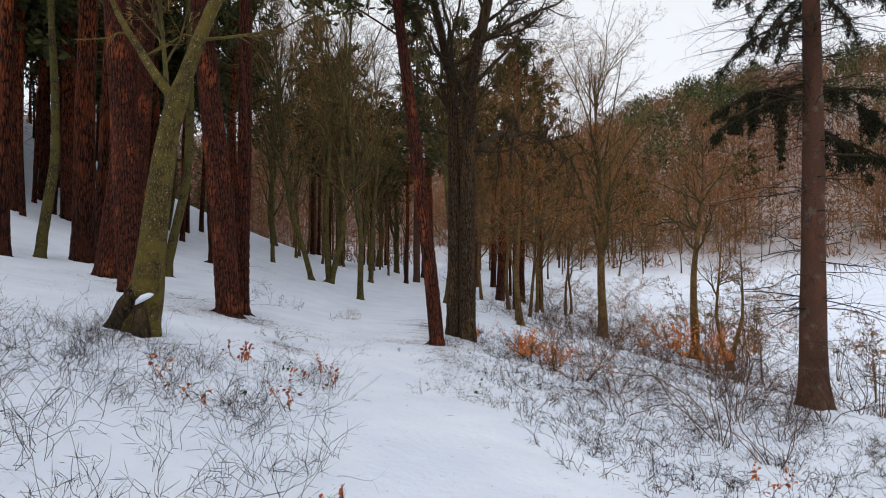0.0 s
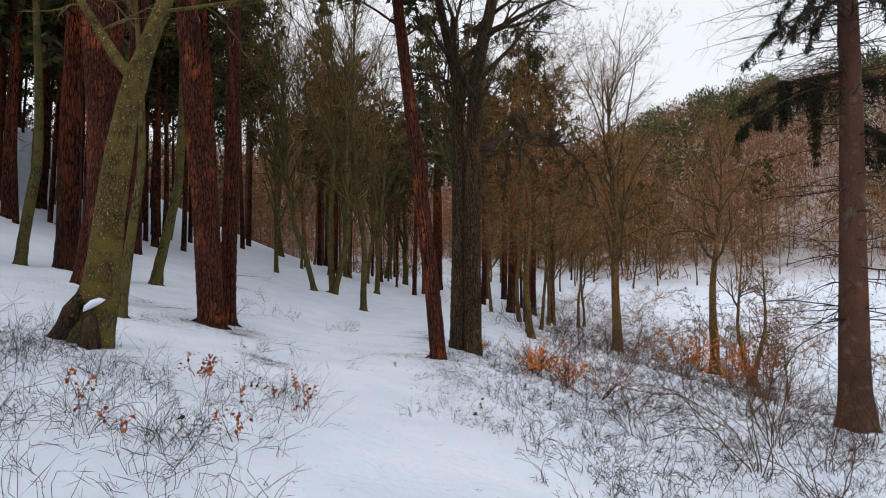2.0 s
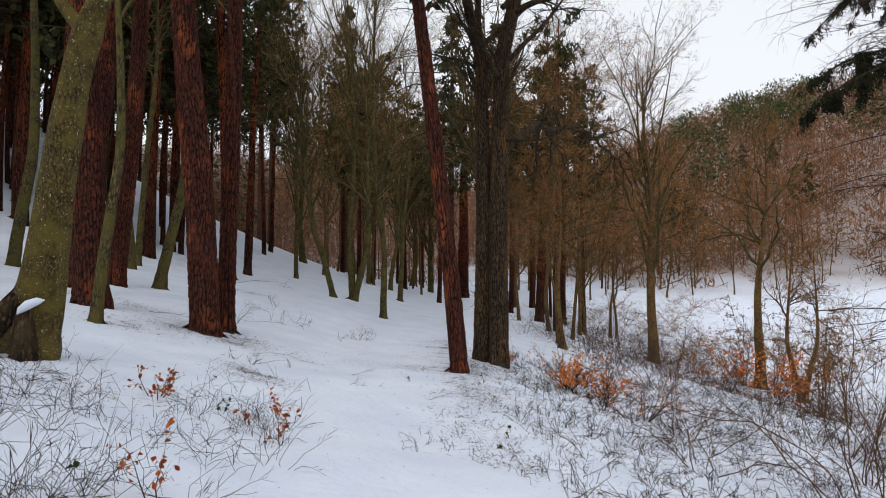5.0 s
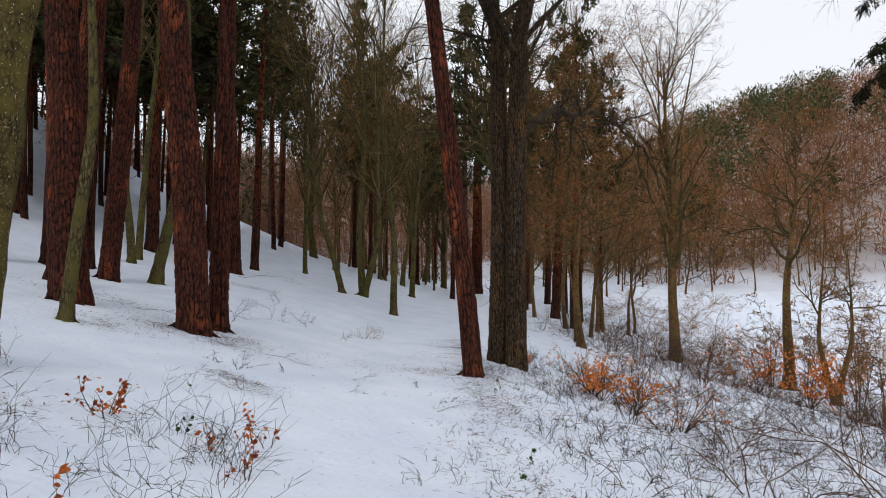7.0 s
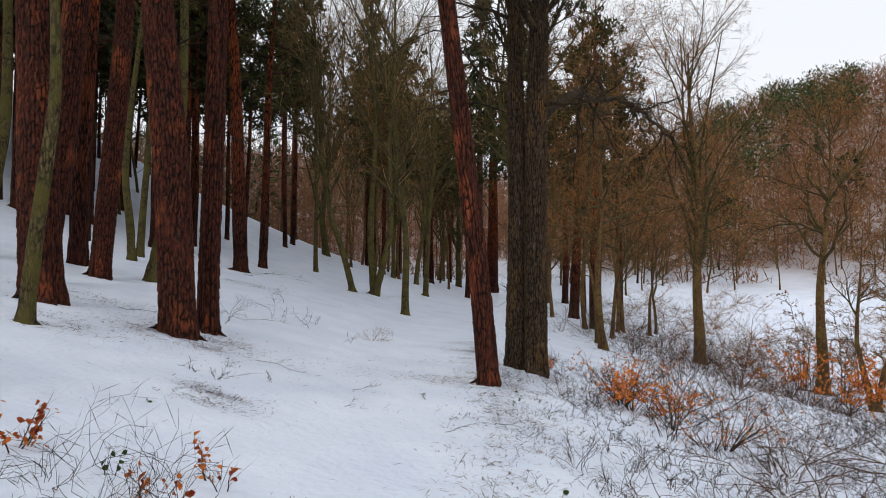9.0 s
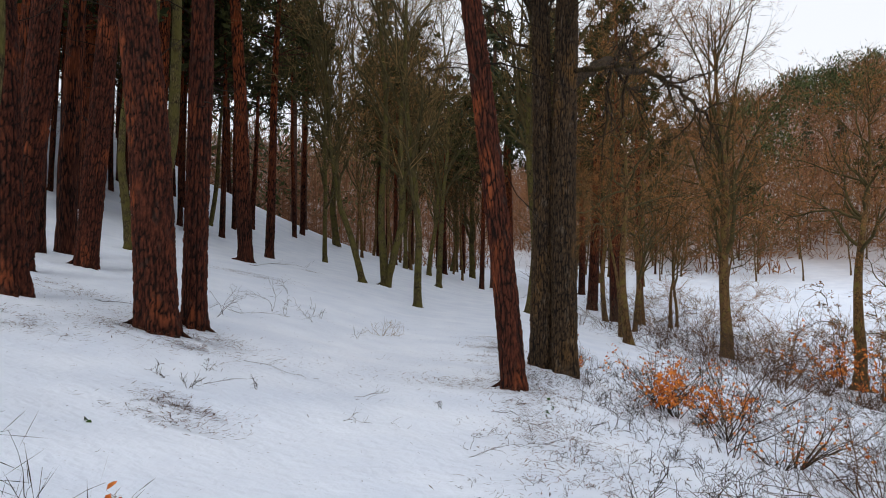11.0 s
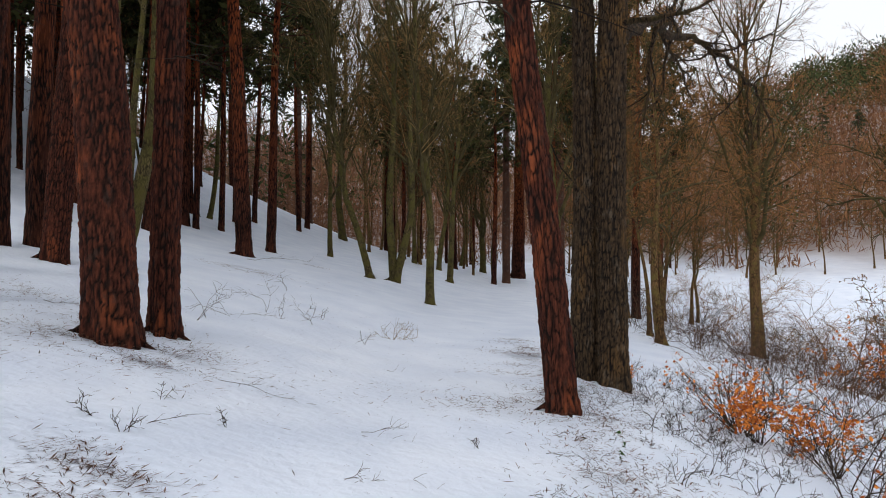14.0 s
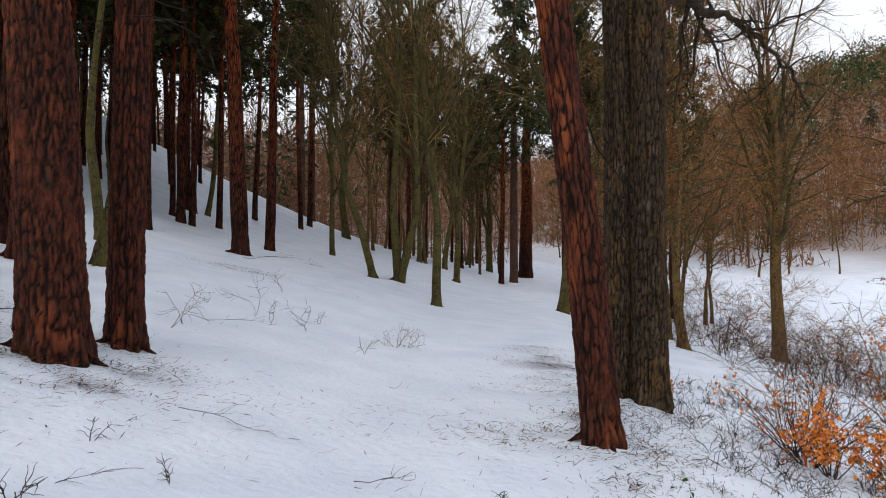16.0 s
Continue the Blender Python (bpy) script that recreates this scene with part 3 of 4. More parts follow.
def moss_tree(x, y, r, lean):
    """The leaning lichen-covered tree on the bank, with a snow-capped stub at its foot."""
    rng = fresh()
    t = thing("leaning_tree", x, y, foot(x, y), "leaning broadleaf tree with yellow-green lichen and a split foot", "tree")
    z = np.concatenate([np.linspace(-0.2, 1.2, 16), np.linspace(1.2, 11, 50)[1:]])
    xx = -0.05 + 0.11 * z + 0.165 * (soft(z - 3.1, 3.0) + soft(z - 4.2, 3.0)) - 0.2 * soft(z - 7, 2)
    line = np.stack([xx, 0.03 * np.sin(z * 0.8), z], 1)
    rad = np.interp(z, [0, 0.5, 1.2, 2.6, 3.8, 4.2, 5.4, 11], [0.285, 0.26, 0.225, 0.175, 0.165, 0.12, 0.10, 0.03]) * r / 0.29
    part("trunk", trunk_mesh(rng, line, rad, LICHEN, 22, 0.35, 0.05, 3), t)
    g = Geo()
    root = np.array([[-0.72, -0.16, -0.12], [-0.52, -0.18, 0.06], [-0.33, -0.20, 0.26], [-0.18, -0.20, 0.50], [-0.08, -0.12, 0.80]])
    tubes(g, root[None], np.array([[0.05, 0.10, 0.14, 0.15, 0.07]]), 12, 1 + 0.12 * rng.normal(0, 1, (1, 5, 12)))
    heel = np.array([[0.10, -0.34, -0.12], [0.07, -0.30, 0.12], [0.02, -0.24, 0.42], [0.0, -0.16, 0.72]])
    tubes(g, heel[None], np.array([[0.16, 0.14, 0.11, 0.05]]), 10, 1 + 0.14 * rng.normal(0, 1, (1, 4, 10)))
    part("root", g.mesh("root", OAK), t, "dark split root")
    g = Geo()
    stub = np.array([[0.0, -0.31, 0.50], [0.04, -0.31, 0.55], [0.12, -0.30, 0.61], [0.20, -0.26, 0.65], [0.25, -0.21, 0.66]])
    tubes(g, stub[None], np.array([[0.005, 0.04, 0.055, 0.045, 0.005]]), 10)
    part("snow_cap", g.mesh("snow_cap", SNOW), t, "small cap of snow")
    c = (Geo(), Geo())
    p, q = lines(rng, [line[28], line[36], line[33]], [(-0.9, 0.1, 0.85), (0.5, 0.6, 0.5), (0.9, -0.2, 0.05)], [3.4, 3.0, 2.2], [0.09, 0.05, 0.03], 9, 0.07, 0.03)
    tubes(c[0], p, q, 7)
    s, h, ln, rd = sprout(rng, p, q, 10, 0.25, 1, 45, 0.4)
    p, q = lines(rng, s, h, ln, rd, 5, 0.2, 0.02)
    tubes(c[0], p, q, 4)
    s, h, ln, rd = sprout(rng, p, q, 8, 0.2, 1, 45, 0.45)
    p, q = lines(rng, s, h, ln, np.maximum(rd, 0.004), 3, 0.2, 0.0)
    tubes(c[1], p, q, 3)
    bare_crown(rng, t, c, line, rad, 0.6, 10, 45, 0.32, 0.05, mat=LICHEN)
    crown = part("crown", c[0].mesh("crown", LICHEN), t, "lichen-covered branches", "stuff")
    part("twigwork", c[1].mesh("twigwork", TWIG), crown, "fine twigs", "stuff")


def conifer(x, y, h, label="tall dark spruce among bare trees", low=0.2):
    """A distant spruce: tiers of drooping boughs round a straight trunk."""
    rng = fresh()
    t = thing("conifer_tree", x, y, foot(x, y), label, "tree", "spruces in the distance")
    line, rad = stem_line(rng, h, h * 0.012, 0, 0, 0.01, 16, 0.1)
    part("trunk", trunk_mesh(rng, line, rad, SPRUCE, 8, 0.3, 0.02), t)
    wood, fir = Geo(), Geo()
    n = 110
    z = rng.uniform(low, 0.98, n) * h
    a = rng.uniform(0, 6.28, n)
    p, q = lines(rng, np.stack([0 * z, 0 * z, z], 1), np.stack([np.cos(a), np.sin(a), 0 * a + 0.1], 1), (h - z) * 0.24 + 0.5, np.full(n, 0.03), 4, 0.06, -0.08)
    tubes(wood, p, q, 3)
    s, hd, ln, rd = sprout(rng, p, q, 9, 0.15, 1, 50, 0.3)
    hd[:, 2] -= 0.5
    shoots(fir, rng, s, hd * ln[:, None] * 1.1, h * 0.004)
    at = np.repeat(s + hd * ln[:, None] * 0.6, 3, 0)
    way = unit(rng.normal(0, 0.7, at.shape) + [0, 0, -0.8]) * h * 0.02
    shoots(fir, rng, at, way, h * 0.003)
    crown = part("crown", wood.mesh("crown", DARK_TWIG), t, "tiered boughs", "stuff")
    part("foliage", fir.mesh("foliage", DEEP_FIR, False), crown, "dark green needles", "stuff")


def spruce(x, y, r, lean):
    """The spruce above the stream: smooth trunk, dead lower branches, heavy drooping boughs."""
    rng = fresh()
    t = thing("spruce_tree", x, y, foot(x, y), "tall spruce with grey-brown trunk and drooping dark boughs", "tree")
    line, rad = stem_line(rng, 19, r, lean, 0, 0.02, 60, 0.3)
    part("trunk", trunk_mesh(rng, line, rad, SPRUCE, 24, 0.5, 0.02, 4), t)
    g = Geo()
    n = 130
    i = rng.integers(18, 46, n)
    a = rng.uniform(0, 6.28, n)
    hd = np.stack([np.cos(a), np.sin(a), rng.uniform(-0.3, 0.25, n)], 1)
    p, q = lines(rng, line[i], hd, rng.uniform(1.0, 3.4, n), rng.uniform(0.010, 0.02, n), 7, 0.1, -0.05)
    tubes(g, p, q, 4)
    s, h, ln, rd = sprout(rng, p, q, 12, 0.2, 1, 60, 0.3)
    k = 34
    b = rng.uniform(2.3, 4.0, k)
    p, q = lines(rng, np.stack([0 * b, 0 * b, rng.uniform(7.8, 11.2, k)], 1), np.stack([np.cos(b), np.sin(b), rng.uniform(-0.15, 0.2, k)], 1), rng.uniform(1.4, 3.6, k), np.full(k, 0.014), 7, 0.12, -0.04)
    tubes(g, p, q, 4)
    s3, h3, l3, r3 = sprout(rng, p, q, 14, 0.25, 1, 55, 0.26)
    s, h, ln, rd = np.concatenate([s, s3]), np.concatenate([h, h3]), np.concatenate([ln, l3]), np.concatenate([rd, r3])
    p, q = lines(rng, s, h, ln, np.maximum(rd, 0.0035), 3, 0.2, -0.12)
    tubes(g, p, q, 3)
    part("deadwood", g.mesh("deadwood", DARK_TWIG), t, "thin bare lower branches", "stuff")
    wood, fir = Geo(), Geo()
    n = 46
    hz = np.concatenate([[8.25, 8.0, 8.3, 8.3, 8.1, 7.2, 7.0, 6.5], rng.uniform(9.9, 17.5, n - 8)])
    a = np.concatenate([[3.14, 3.5, 2.2, 0.1, -0.6, 0.5, 0.0, -0.3], rng.uniform(0, 6.28, n - 8)])
    long = np.where(np.arange(n) < 8, 3.0, 4.6 * (1.2 - hz / 19))
    start = np.stack([0 * hz, 0 * hz, hz], 1)
    p, q = lines(rng, start, np.stack([np.cos(a), np.sin(a), 0 * a + 0.05], 1), long, np.full(n, 0.045), 8, 0.05, -0.10)
    for i in range(n):
        one = Geo()
        tubes(one, p[i:i + 1], q[i:i + 1], 5)
        part("bough", one.mesh("bough", DARK_TWIG), t)
    at = [p[:, 2:].reshape(-1, 3)] * 3
    s, h, ln, rd = sprout(rng, p, q, 20, 0.1, 1, 55, 0.15)
    h[:, 2] -= 0.5
    p2, q2 = lines(rng, s, h, np.maximum(ln, 0.15), np.maximum(rd, 0.006), 5, 0.08, -0.22)
    tubes(wood, p2, q2, 3)
    at.append(p2.reshape(-1, 3))
    # long hanging curtains on the lowest boughs
    for b, m, ln in ((0, 2, 2.1), (0, 4, 1.1), (3, 5, 0.8), (5, 4, 0.7), (2, 6, 0.5)):
        k = 9
        st = p[b, m] + rng.normal(0, 0.09, (k, 3)) * [1, 1, 0.3]
        p3, q3 = lines(rng, st, np.tile([0, 0, -1.0], (k, 1)), rng.uniform(0.5, 1, k) * ln, np.full(k, 0.008), 9, 0.05, -0.4)
        tubes(wood, p3, q3, 3)
        at += [p3.reshape(-1, 3)] * 2
    at = np.concatenate(at)
    at = np.repeat(at, 9, 0) + rng.normal(0, 0.035, (len(at) * 9, 3))
    way = unit(rng.normal(0, 0.6, at.shape) + [0, 0, -1.0]) * rng.uniform(0.06, 0.16, (len(at), 1))
    blades(fir, at, way, unit(np.cross(way, rng.normal(0, 1, way.shape))) * 0.013)
    crown = part("crown", wood.mesh("crown", DARK_TWIG), t, "drooping side shoots", "stuff")
    part("needles", fir.mesh("needles", FIR, False), crown, "very dark green needles", "stuff")


pine(-0.16, 17.34, 0.22, -0.141, bow=0.06, near=True)
pine(-5.54, 16.44, 0.34, -0.096, near=True)
pine(-5.55, 17.56, 0.23, 0.006, near=True)
pine(-12.69, 23.63, 0.28, 0.027)
pine(-10.74, 21.83, 0.30, 0.065, near=True)
pine(-12.27, 34.22, 0.36, -0.055)
pine(-13.04, 38.72, 0.25, 0.028)
pine(-17.84, 39.29, 0.23, 0.006)
pine(-17.17, 41.79, 0.18, 0.007)
pine(-18.95, 47.03, 0.17, -0.002)
pine(-19.75, 43.95, 0.14, -0.024)
broadleaf(-19.38, 44.69, 0.18, 0.128, low=0.72, dense=0.6)
pine(-26.25, 37.47, 0.19, 0.004)
pine(-24.47, 36.27, 0.14, 0.002)
pine(-23.09, 41.59, 0.25, -0.005)
broadleaf(-14.66, 29.96, 0.18, 0.071, low=0.72, dense=0.6)
broadleaf(-10.25, 23.44, 0.23, 0.153, low=0.72, dense=0.6)
pine(-19.22, 50.46, 0.20, 0.034)
pine(-18.00, 55.60, 0.20, -0.026)
pine(-18.80, 59.60, 0.24, 0.012)
broadleaf(-11.88, 44.39, 0.18, 0.030)
broadleaf(-7.65, 36.95, 0.19, -0.325)
broadleaf(-6.78, 38.18, 0.30, 0.039, stems=2)
broadleaf(-4.21, 32.38, 0.19, -0.079)
broadleaf(-5.42, 47.57, 0.22, 0.048)
broadleaf(-9.37, 57.19, 0.22, -0.023)
broadleaf(-7.45, 56.78, 0.23, 0.094)
broadleaf(-16.50, 62.00, 0.39, -0.005)
broadleaf(-5.43, 74.55, 0.41, -0.069)
pine(-1.82, 74.15, 0.69, 0.004)
broadleaf(-8.67, 84.73, 0.40, 0.059)
broadleaf(-4.43, 75.08, 0.23, 0.003)
broadleaf(4.03, 32.84, 0.23, -0.112, wide=True,tall=13)
broadleaf(4.18, 35.93, 0.14, -0.101, wide=True,tall=10)
broadleaf(11.59, 60.23, 0.23, 0.123, wide=True,tall=10)
broadleaf(-6.46, 14.04, 0.13, 0.055, tall=15, low=0.72, dense=0.6)
pine(-7.83, 16.08, 0.36, -0.072, near=True)
broadleaf(-14.09, 28.53, 0.18, 0.035, low=0.72, dense=0.6)
pine(-16.54, 34.35, 0.33, 0.019)
pine(-24.22, 34.95, 0.14, -0.013)
moss_tree(-4.85, 10.33, 0.29, 0.207)
pine(-13.23, 19.06, 0.23, 0.005)
broadleaf(-13.08, 20.60, 0.20, 0.070, low=0.72, dense=0.6)
pine(-12.54, 22.06, 0.39, 0.012)
pine(-9.96, 18.71, 0.32, 0.092, near=True)
pine(-20.29, 34.41, 0.43, -0.017)
pine(-21.20, 31.32, 0.30, 0.018)
pine(-23.46, 37.39, 0.20, 0.009)
spruce(9.46, 16.26, 0.345, -0.002)
broadleaf(11.30, 45.00, 0.40, -0.042, warm=True,tall=30,low=0.45,dense=1.25)
broadleaf(15.70, 39.80, 0.43, 0.091, wide=True,tall=16)
broadleaf(16.20, 36.00, 0.29, -0.017, stems=2,wide=True,tall=9)
pine(5.03, 56.00, 0.43, 0.036)
pine(5.78, 73.04, 0.36, 0.001)
broadleaf(0.29, 36.87, 0.28, 0.037)
oak(0.58, 20.21, 0.45, 0.000)


# ---- far woods ----
def far_woods():
    """Leafless woods on the hill across the valley, with scattered conifers."""
    rng = np.random.default_rng(77)
    wood, bare, green = Geo(), Geo(), Geo()
    n = 2300
    ang = rng.uniform(-0.3, 0.72, n)
    dist = 70 + 225 * rng.uniform(0, 1, n) ** 0.64
    k = 420
    ang[:k], dist[:k] = rng.uniform(-0.98, -0.26, k), rng.uniform(86, 135, k)
    x, y = np.sin(ang) * dist, np.cos(ang) * dist
    keep = (dist > 104 + 10 * np.sin(ang * 17)) | ((x < -6) & (dist > 86))
    x, y, dist = x[keep], y[keep], dist[keep]
    z, n = ground(x, y), len(x)
    h = rng.uniform(11, 17, n) * np.where(x < -0.24 * y, 1.5, 1.0)
    clump = np.sin(x * 0.09 + 1) * np.sin(y * 0.06 + 2) > 0.05
    fir = rng.uniform(0, 1, n) < np.where((x > 0.25 * y) & (dist > 150) & clump, 0.55, 0.04)
    base = np.stack([x, y, z - 0.3], 1)
    top = base + np.stack([rng.normal(0, 0.5, n), rng.normal(0, 0.5, n), h * 0.85], 1)
    k = np.linspace(0, 1, 4)[None, :, None]
    tubes(wood, base[:, None] * (1 - k) + top[:, None] * k, np.linspace(0.07, 0.02, 4)[None] * np.ones((n, 1)), 4)
    m = 26
    low = base[:, None] + rng.normal(0, 1.6, (n, m, 3)) * [1, 1, 0] + [0, 0, 0.2]
    al = (unit(rng.normal(0, 0.45, (n, m, 3)) + [0, 0, 1]) * rng.uniform(0.8, 2.8, (n, m, 1))).reshape(-1, 3)
    near = np.repeat(dist < 190, m)
    blades(bare, low.reshape(-1, 3)[near], al[near], unit(np.cross(al, rng.normal(0, 1, al.shape)))[near] * rng.uniform(0.03, 0.08, (near.sum(), 1)))
    b, m = ~fir, 112
    nb = b.sum()
    mid = base[b] * 0.52 + top[b] * 0.48
    ball = unit(rng.normal(0, 1, (nb, m, 3))) * rng.uniform(0.25, 1, (nb, m, 1)) ** 0.6
    hb = h[b][:, None, None]
    end = ball * hb * np.array([0.36, 0.36, 0.48])
    way = unit(unit(end + hb * np.array([0, 0, 0.25])) + rng.normal(0, 0.45, end.shape))
    al = (way * hb * rng.uniform(0.06, 0.14, (nb, m, 1))).reshape(-1, 3)
    st = (mid[:, None] + end).reshape(-1, 3) - al * 0.7
    blades(bare, st, al, unit(np.cross(al, rng.normal(0, 1, al.shape))) * rng.uniform(0.05, 0.13, (len(al), 1)) * np.repeat(np.where(x[b] < 0, 0.55, 1.0), m)[:, None])
    nf, m = fir.sum(), 220
    mid = base[fir] * 0.32 + top[fir] * 0.68
    ball = unit(rng.normal(0, 1, (nf, m, 3))) * rng.uniform(0.3, 1, (nf, m, 1)) ** 0.5
    hf = h[fir][:, None, None]
    end = ball * hf * np.array([0.26, 0.26, 0.34])
    al = (unit(ball + rng.normal(0, 0.5, ball.shape)) * hf * rng.uniform(0.05, 0.1, (nf, m, 1))).reshape(-1, 3)
    blades(green, (mid[:, None] + end).reshape(-1, 3), al, unit(np.cross(al, rng.normal(0, 1, al.shape))) * rng.uniform(0.10, 0.25, (len(al), 1)))
    t = thing("far_woods", 0, 0, 0, "distant brown leafless woods with a few conifers", "woods", kind="stuff")
    for name, g, mat in (("trunks", wood, FAR_TWIG), ("branches", bare, FAR_TWIG), ("conifers", green, FAR_GREEN)):
        tagged(part(name, g.mesh(name, mat, False), t), kind="stuff")


far_woods()


# ---- standing timber further off ----
def scatter(seed, n, box, clear, keep):
    """Random places in a box, at least clear metres from one another, where keep(x, y) holds."""
    rng, got = np.random.default_rng(seed), []
    for _ in range(n * 40):
        x, y = rng.uniform(box[0], box[1]), rng.uniform(box[2], box[3])
        if keep(x, y) and all((x - a) ** 2 + (y - c) ** 2 > clear ** 2 for a, c in got):
            got.append((x, y))
        if len(got) == n:
            break
    return got, rng


def repeat(source, places, rng, low, high, label=""):
    for x, y in places:
        k = rng.uniform(low, high)
        o = copy_thing(source, pose(x, y, foot(x, y), rng.uniform(-2, 2), rng.uniform(-2, 2), rng.uniform(0, 360)))
        o.scale = (k, k, k)
        if label:
            tagged(o, label)


def slim_pine(x, y):
    """A pine for the back rows, with a coarser crown."""
    return pine(x, y, 0.17, 0.005, back=True)


spots, rg = scatter(31, 50, (-46, -14, 27, 74), 2.8, lambda x, y: x < -0.36 * y - 3)
repeat(slim_pine(-19.0, 40.5), spots[::2], rg, 0.85, 1.15)
repeat(slim_pine(-22.5, 47.0), spots[1::2], rg, 0.85, 1.15)
spots, rg = scatter(37, 46, (-62, -20, 24, 84), 3.0, lambda x, y: x < -0.62 * y - 3)
repeat(slim_pine(-30.0, 40.0), spots[::2], rg, 0.85, 1.2)
repeat(slim_pine(-34.0, 47.0), spots[1::2], rg, 0.85, 1.2)
spots, rg = scatter(39, 34, (-37, -16, 27, 58), 1.9, lambda x, y: -1.05 * y < x < -0.5 * y - 2)
repeat(slim_pine(-21.5, 36.5), spots[::2], rg, 0.6, 1.05)
repeat(broadleaf(-24.5, 40.0, 0.11, 0.05, tall=18, low=0.72, dense=0.55), spots[1::4], rg, 0.7, 1.1)
repeat(slim_pine(-26.0, 43.0), spots[3::4], rg, 0.6, 1.0)
spots, rg = scatter(40, 5, (-26, 0, 58, 92), 3.2, lambda x, y: -0.32 * y < x < -0.03 * y)
repeat(slim_pine(-11.0, 66.0), spots, rg, 1.05, 1.4)
# the pinewood carried on unseen behind the start, added to shade the left trunks
spots, rg = scatter(38, 24, (-42, 2, -34, 6), 3.0, lambda x, y: x < -4.5 - 0.95 * max(y, -2) or y < -9)
repeat(slim_pine(-12.0, -6.0), spots, rg, 0.9, 1.25)
spots, rg = scatter(32, 20, (-24, 3, 50, 96), 2.6, lambda x, y: -0.24 * y < x < -0.085 * y)
repeat(broadleaf(-9.0, 57.5, 0.15, 0.02, tall=28, warm=True, dense=0.55), spots[::3], rg, 0.85, 1.15)
repeat(broadleaf(-12.5, 54.0, 0.14, -0.03, tall=30, warm=True, dense=0.55), spots[1::3], rg, 0.8, 1.1)
repeat(broadleaf(-5.5, 64.0, 0.13, 0.03, tall=27, warm=True, dense=0.55), spots[2::3], rg, 0.85, 1.2)
spots, rg = scatter(33, 30, (1, 34, 84, 112), 2.4, lambda x, y: 0.02 * y < x < 0.3 * y)
repeat(broadleaf(6.5, 88.0, 0.16, 0.03, wide=True, tall=20, dense=0.6, low=0.03), spots[::2], rg, 0.8, 1.15)
repeat(broadleaf(11.5, 92.0, 0.16, -0.03, wide=True, tall=21, dense=0.6, low=0.03), spots[1::2], rg, 0.75, 1.15)
spots, rg = scatter(35, 26, (28, 80, 88, 112), 3.0, lambda x, y: x > 0.25 * y)
repeat(broadleaf(30.0, 94.0, 0.13, 0.0, wide=True, tall=15, dense=0.6, low=0.03), spots, rg, 0.75, 1.1)
spots, rg = scatter(36, 16, (11, 26, 22, 46), 2.4, lambda x, y: x > 19 - 0.15 * y)
repeat(broadleaf(14.5, 31.0, 0.05, 0.05, stems=3, wide=True, tall=5, dense=0.55, low=0.05), spots, rg, 0.5, 1.1, "young bare bushy tree above the stream")
spots, rg = scatter(34, 5, (4, 60, 56, 118), 4, lambda x, y: 0.07 * y < x < 0.26 * y or y > 98)
repeat(slim_pine(7.0, 66.0), spots, rg, 0.7, 0.95)


broadleaf(4.7, 45.5, 0.19, 0.03, wide=True, tall=25, low=0.18)
broadleaf(7.4, 50.0, 0.18, -0.03, wide=True, tall=24, low=0.15)
pine(7.6, 61.0, 0.30, 0.01)
broadleaf(5.6, 41.0, 0.15, 0.03, wide=True, tall=19, low=0.1)
broadleaf(8.6, 55.0, 0.16, -0.02, wide=True, tall=24, low=0.1)
broadleaf(3.2, 53.0, 0.17, 0.02, warm=True, tall=27, low=0.25)
broadleaf(12.5, 62.0, 0.17, 0.02, wide=True, tall=22, low=0.1)
pine(5.4, 47.0, 0.27, 0.01)
pine(8.9, 58.0, 0.28, -0.01)
pine(-10.6, 59.0, 0.21, 0.01)
pine(-7.2, 65.0, 0.24, -0.01)
pine(-3.4, 58.5, 0.22, 0.015)
pine(-13.6, 66.0, 0.25, 0.0)
pine(1.2, 55.0, 0.25, -0.01)
pine(3.0, 63.0, 0.27, 0.01)
conifer(-2.6, 63.0, 28, low=0.5)
conifer(3.8, 72.0, 24, low=0.45)
for cx, cy, ch in ((-14.5, 71.0, 30), (-21.0, 66.0, 29), (1.8, 61.0, 27), (-25.0, 74.0, 31)):
    conifer(cx, cy, ch, low=0.48)
conifer(43.0, 133.0, 15, "dark spruce on the far hillside")
conifer(36.0, 140.0, 12, "dark spruce on the far hillside")
conifer(56.0, 142.0, 15, "dark spruce on the far hillside")
conifer(61.0, 139.0, 14, "dark spruce on the far hillside")


# ---- undergrowth ----
def brush(name, label, seed, count, area, tall, mat, thick=0.004, per=6, spread=0.8):
    """A patch of small bare shrubs, each a tuft of arching zigzag stems out of the snow; area gives n random places."""
    rng = np.random.default_rng(seed)
    x, y = area(rng, count)
    x, y = np.repeat(x, per) + rng.normal(0, 0.05, len(x) * per), np.repeat(y, per) + rng.normal(0, 0.05, len(y) * per)
    g = Geo()
    st = np.stack([x, y, ground(x, y) - 0.05], 1)
    a = rng.uniform(0, 6.28, len(x))
    out = rng.uniform(0.2, 1.3, len(x)) * spread
    hd = np.stack([np.cos(a) * out, np.sin(a) * out, np.ones_like(a)], 1)
    ln = np.repeat(rng.uniform(0.55, 1.15, len(x) // per), per) * rng.uniform(0.5, 1.1, len(x)) * tall
    p, q = lines(rng, st, hd, ln, np.full(len(x), thick), 6, 0.42, 0.02, 0.6)
    tubes(g, p, q, 3)
    s, h, l2, r2 = sprout(rng, p, q, 4, 0.25, 1, 45, 0.42)
    shoots(g, rng, s, h * l2[:, None], thick * 0.75)
    ob = new(name, g.mesh(name, mat))
    tagged(ob, label, "undergrowth", kind="stuff")


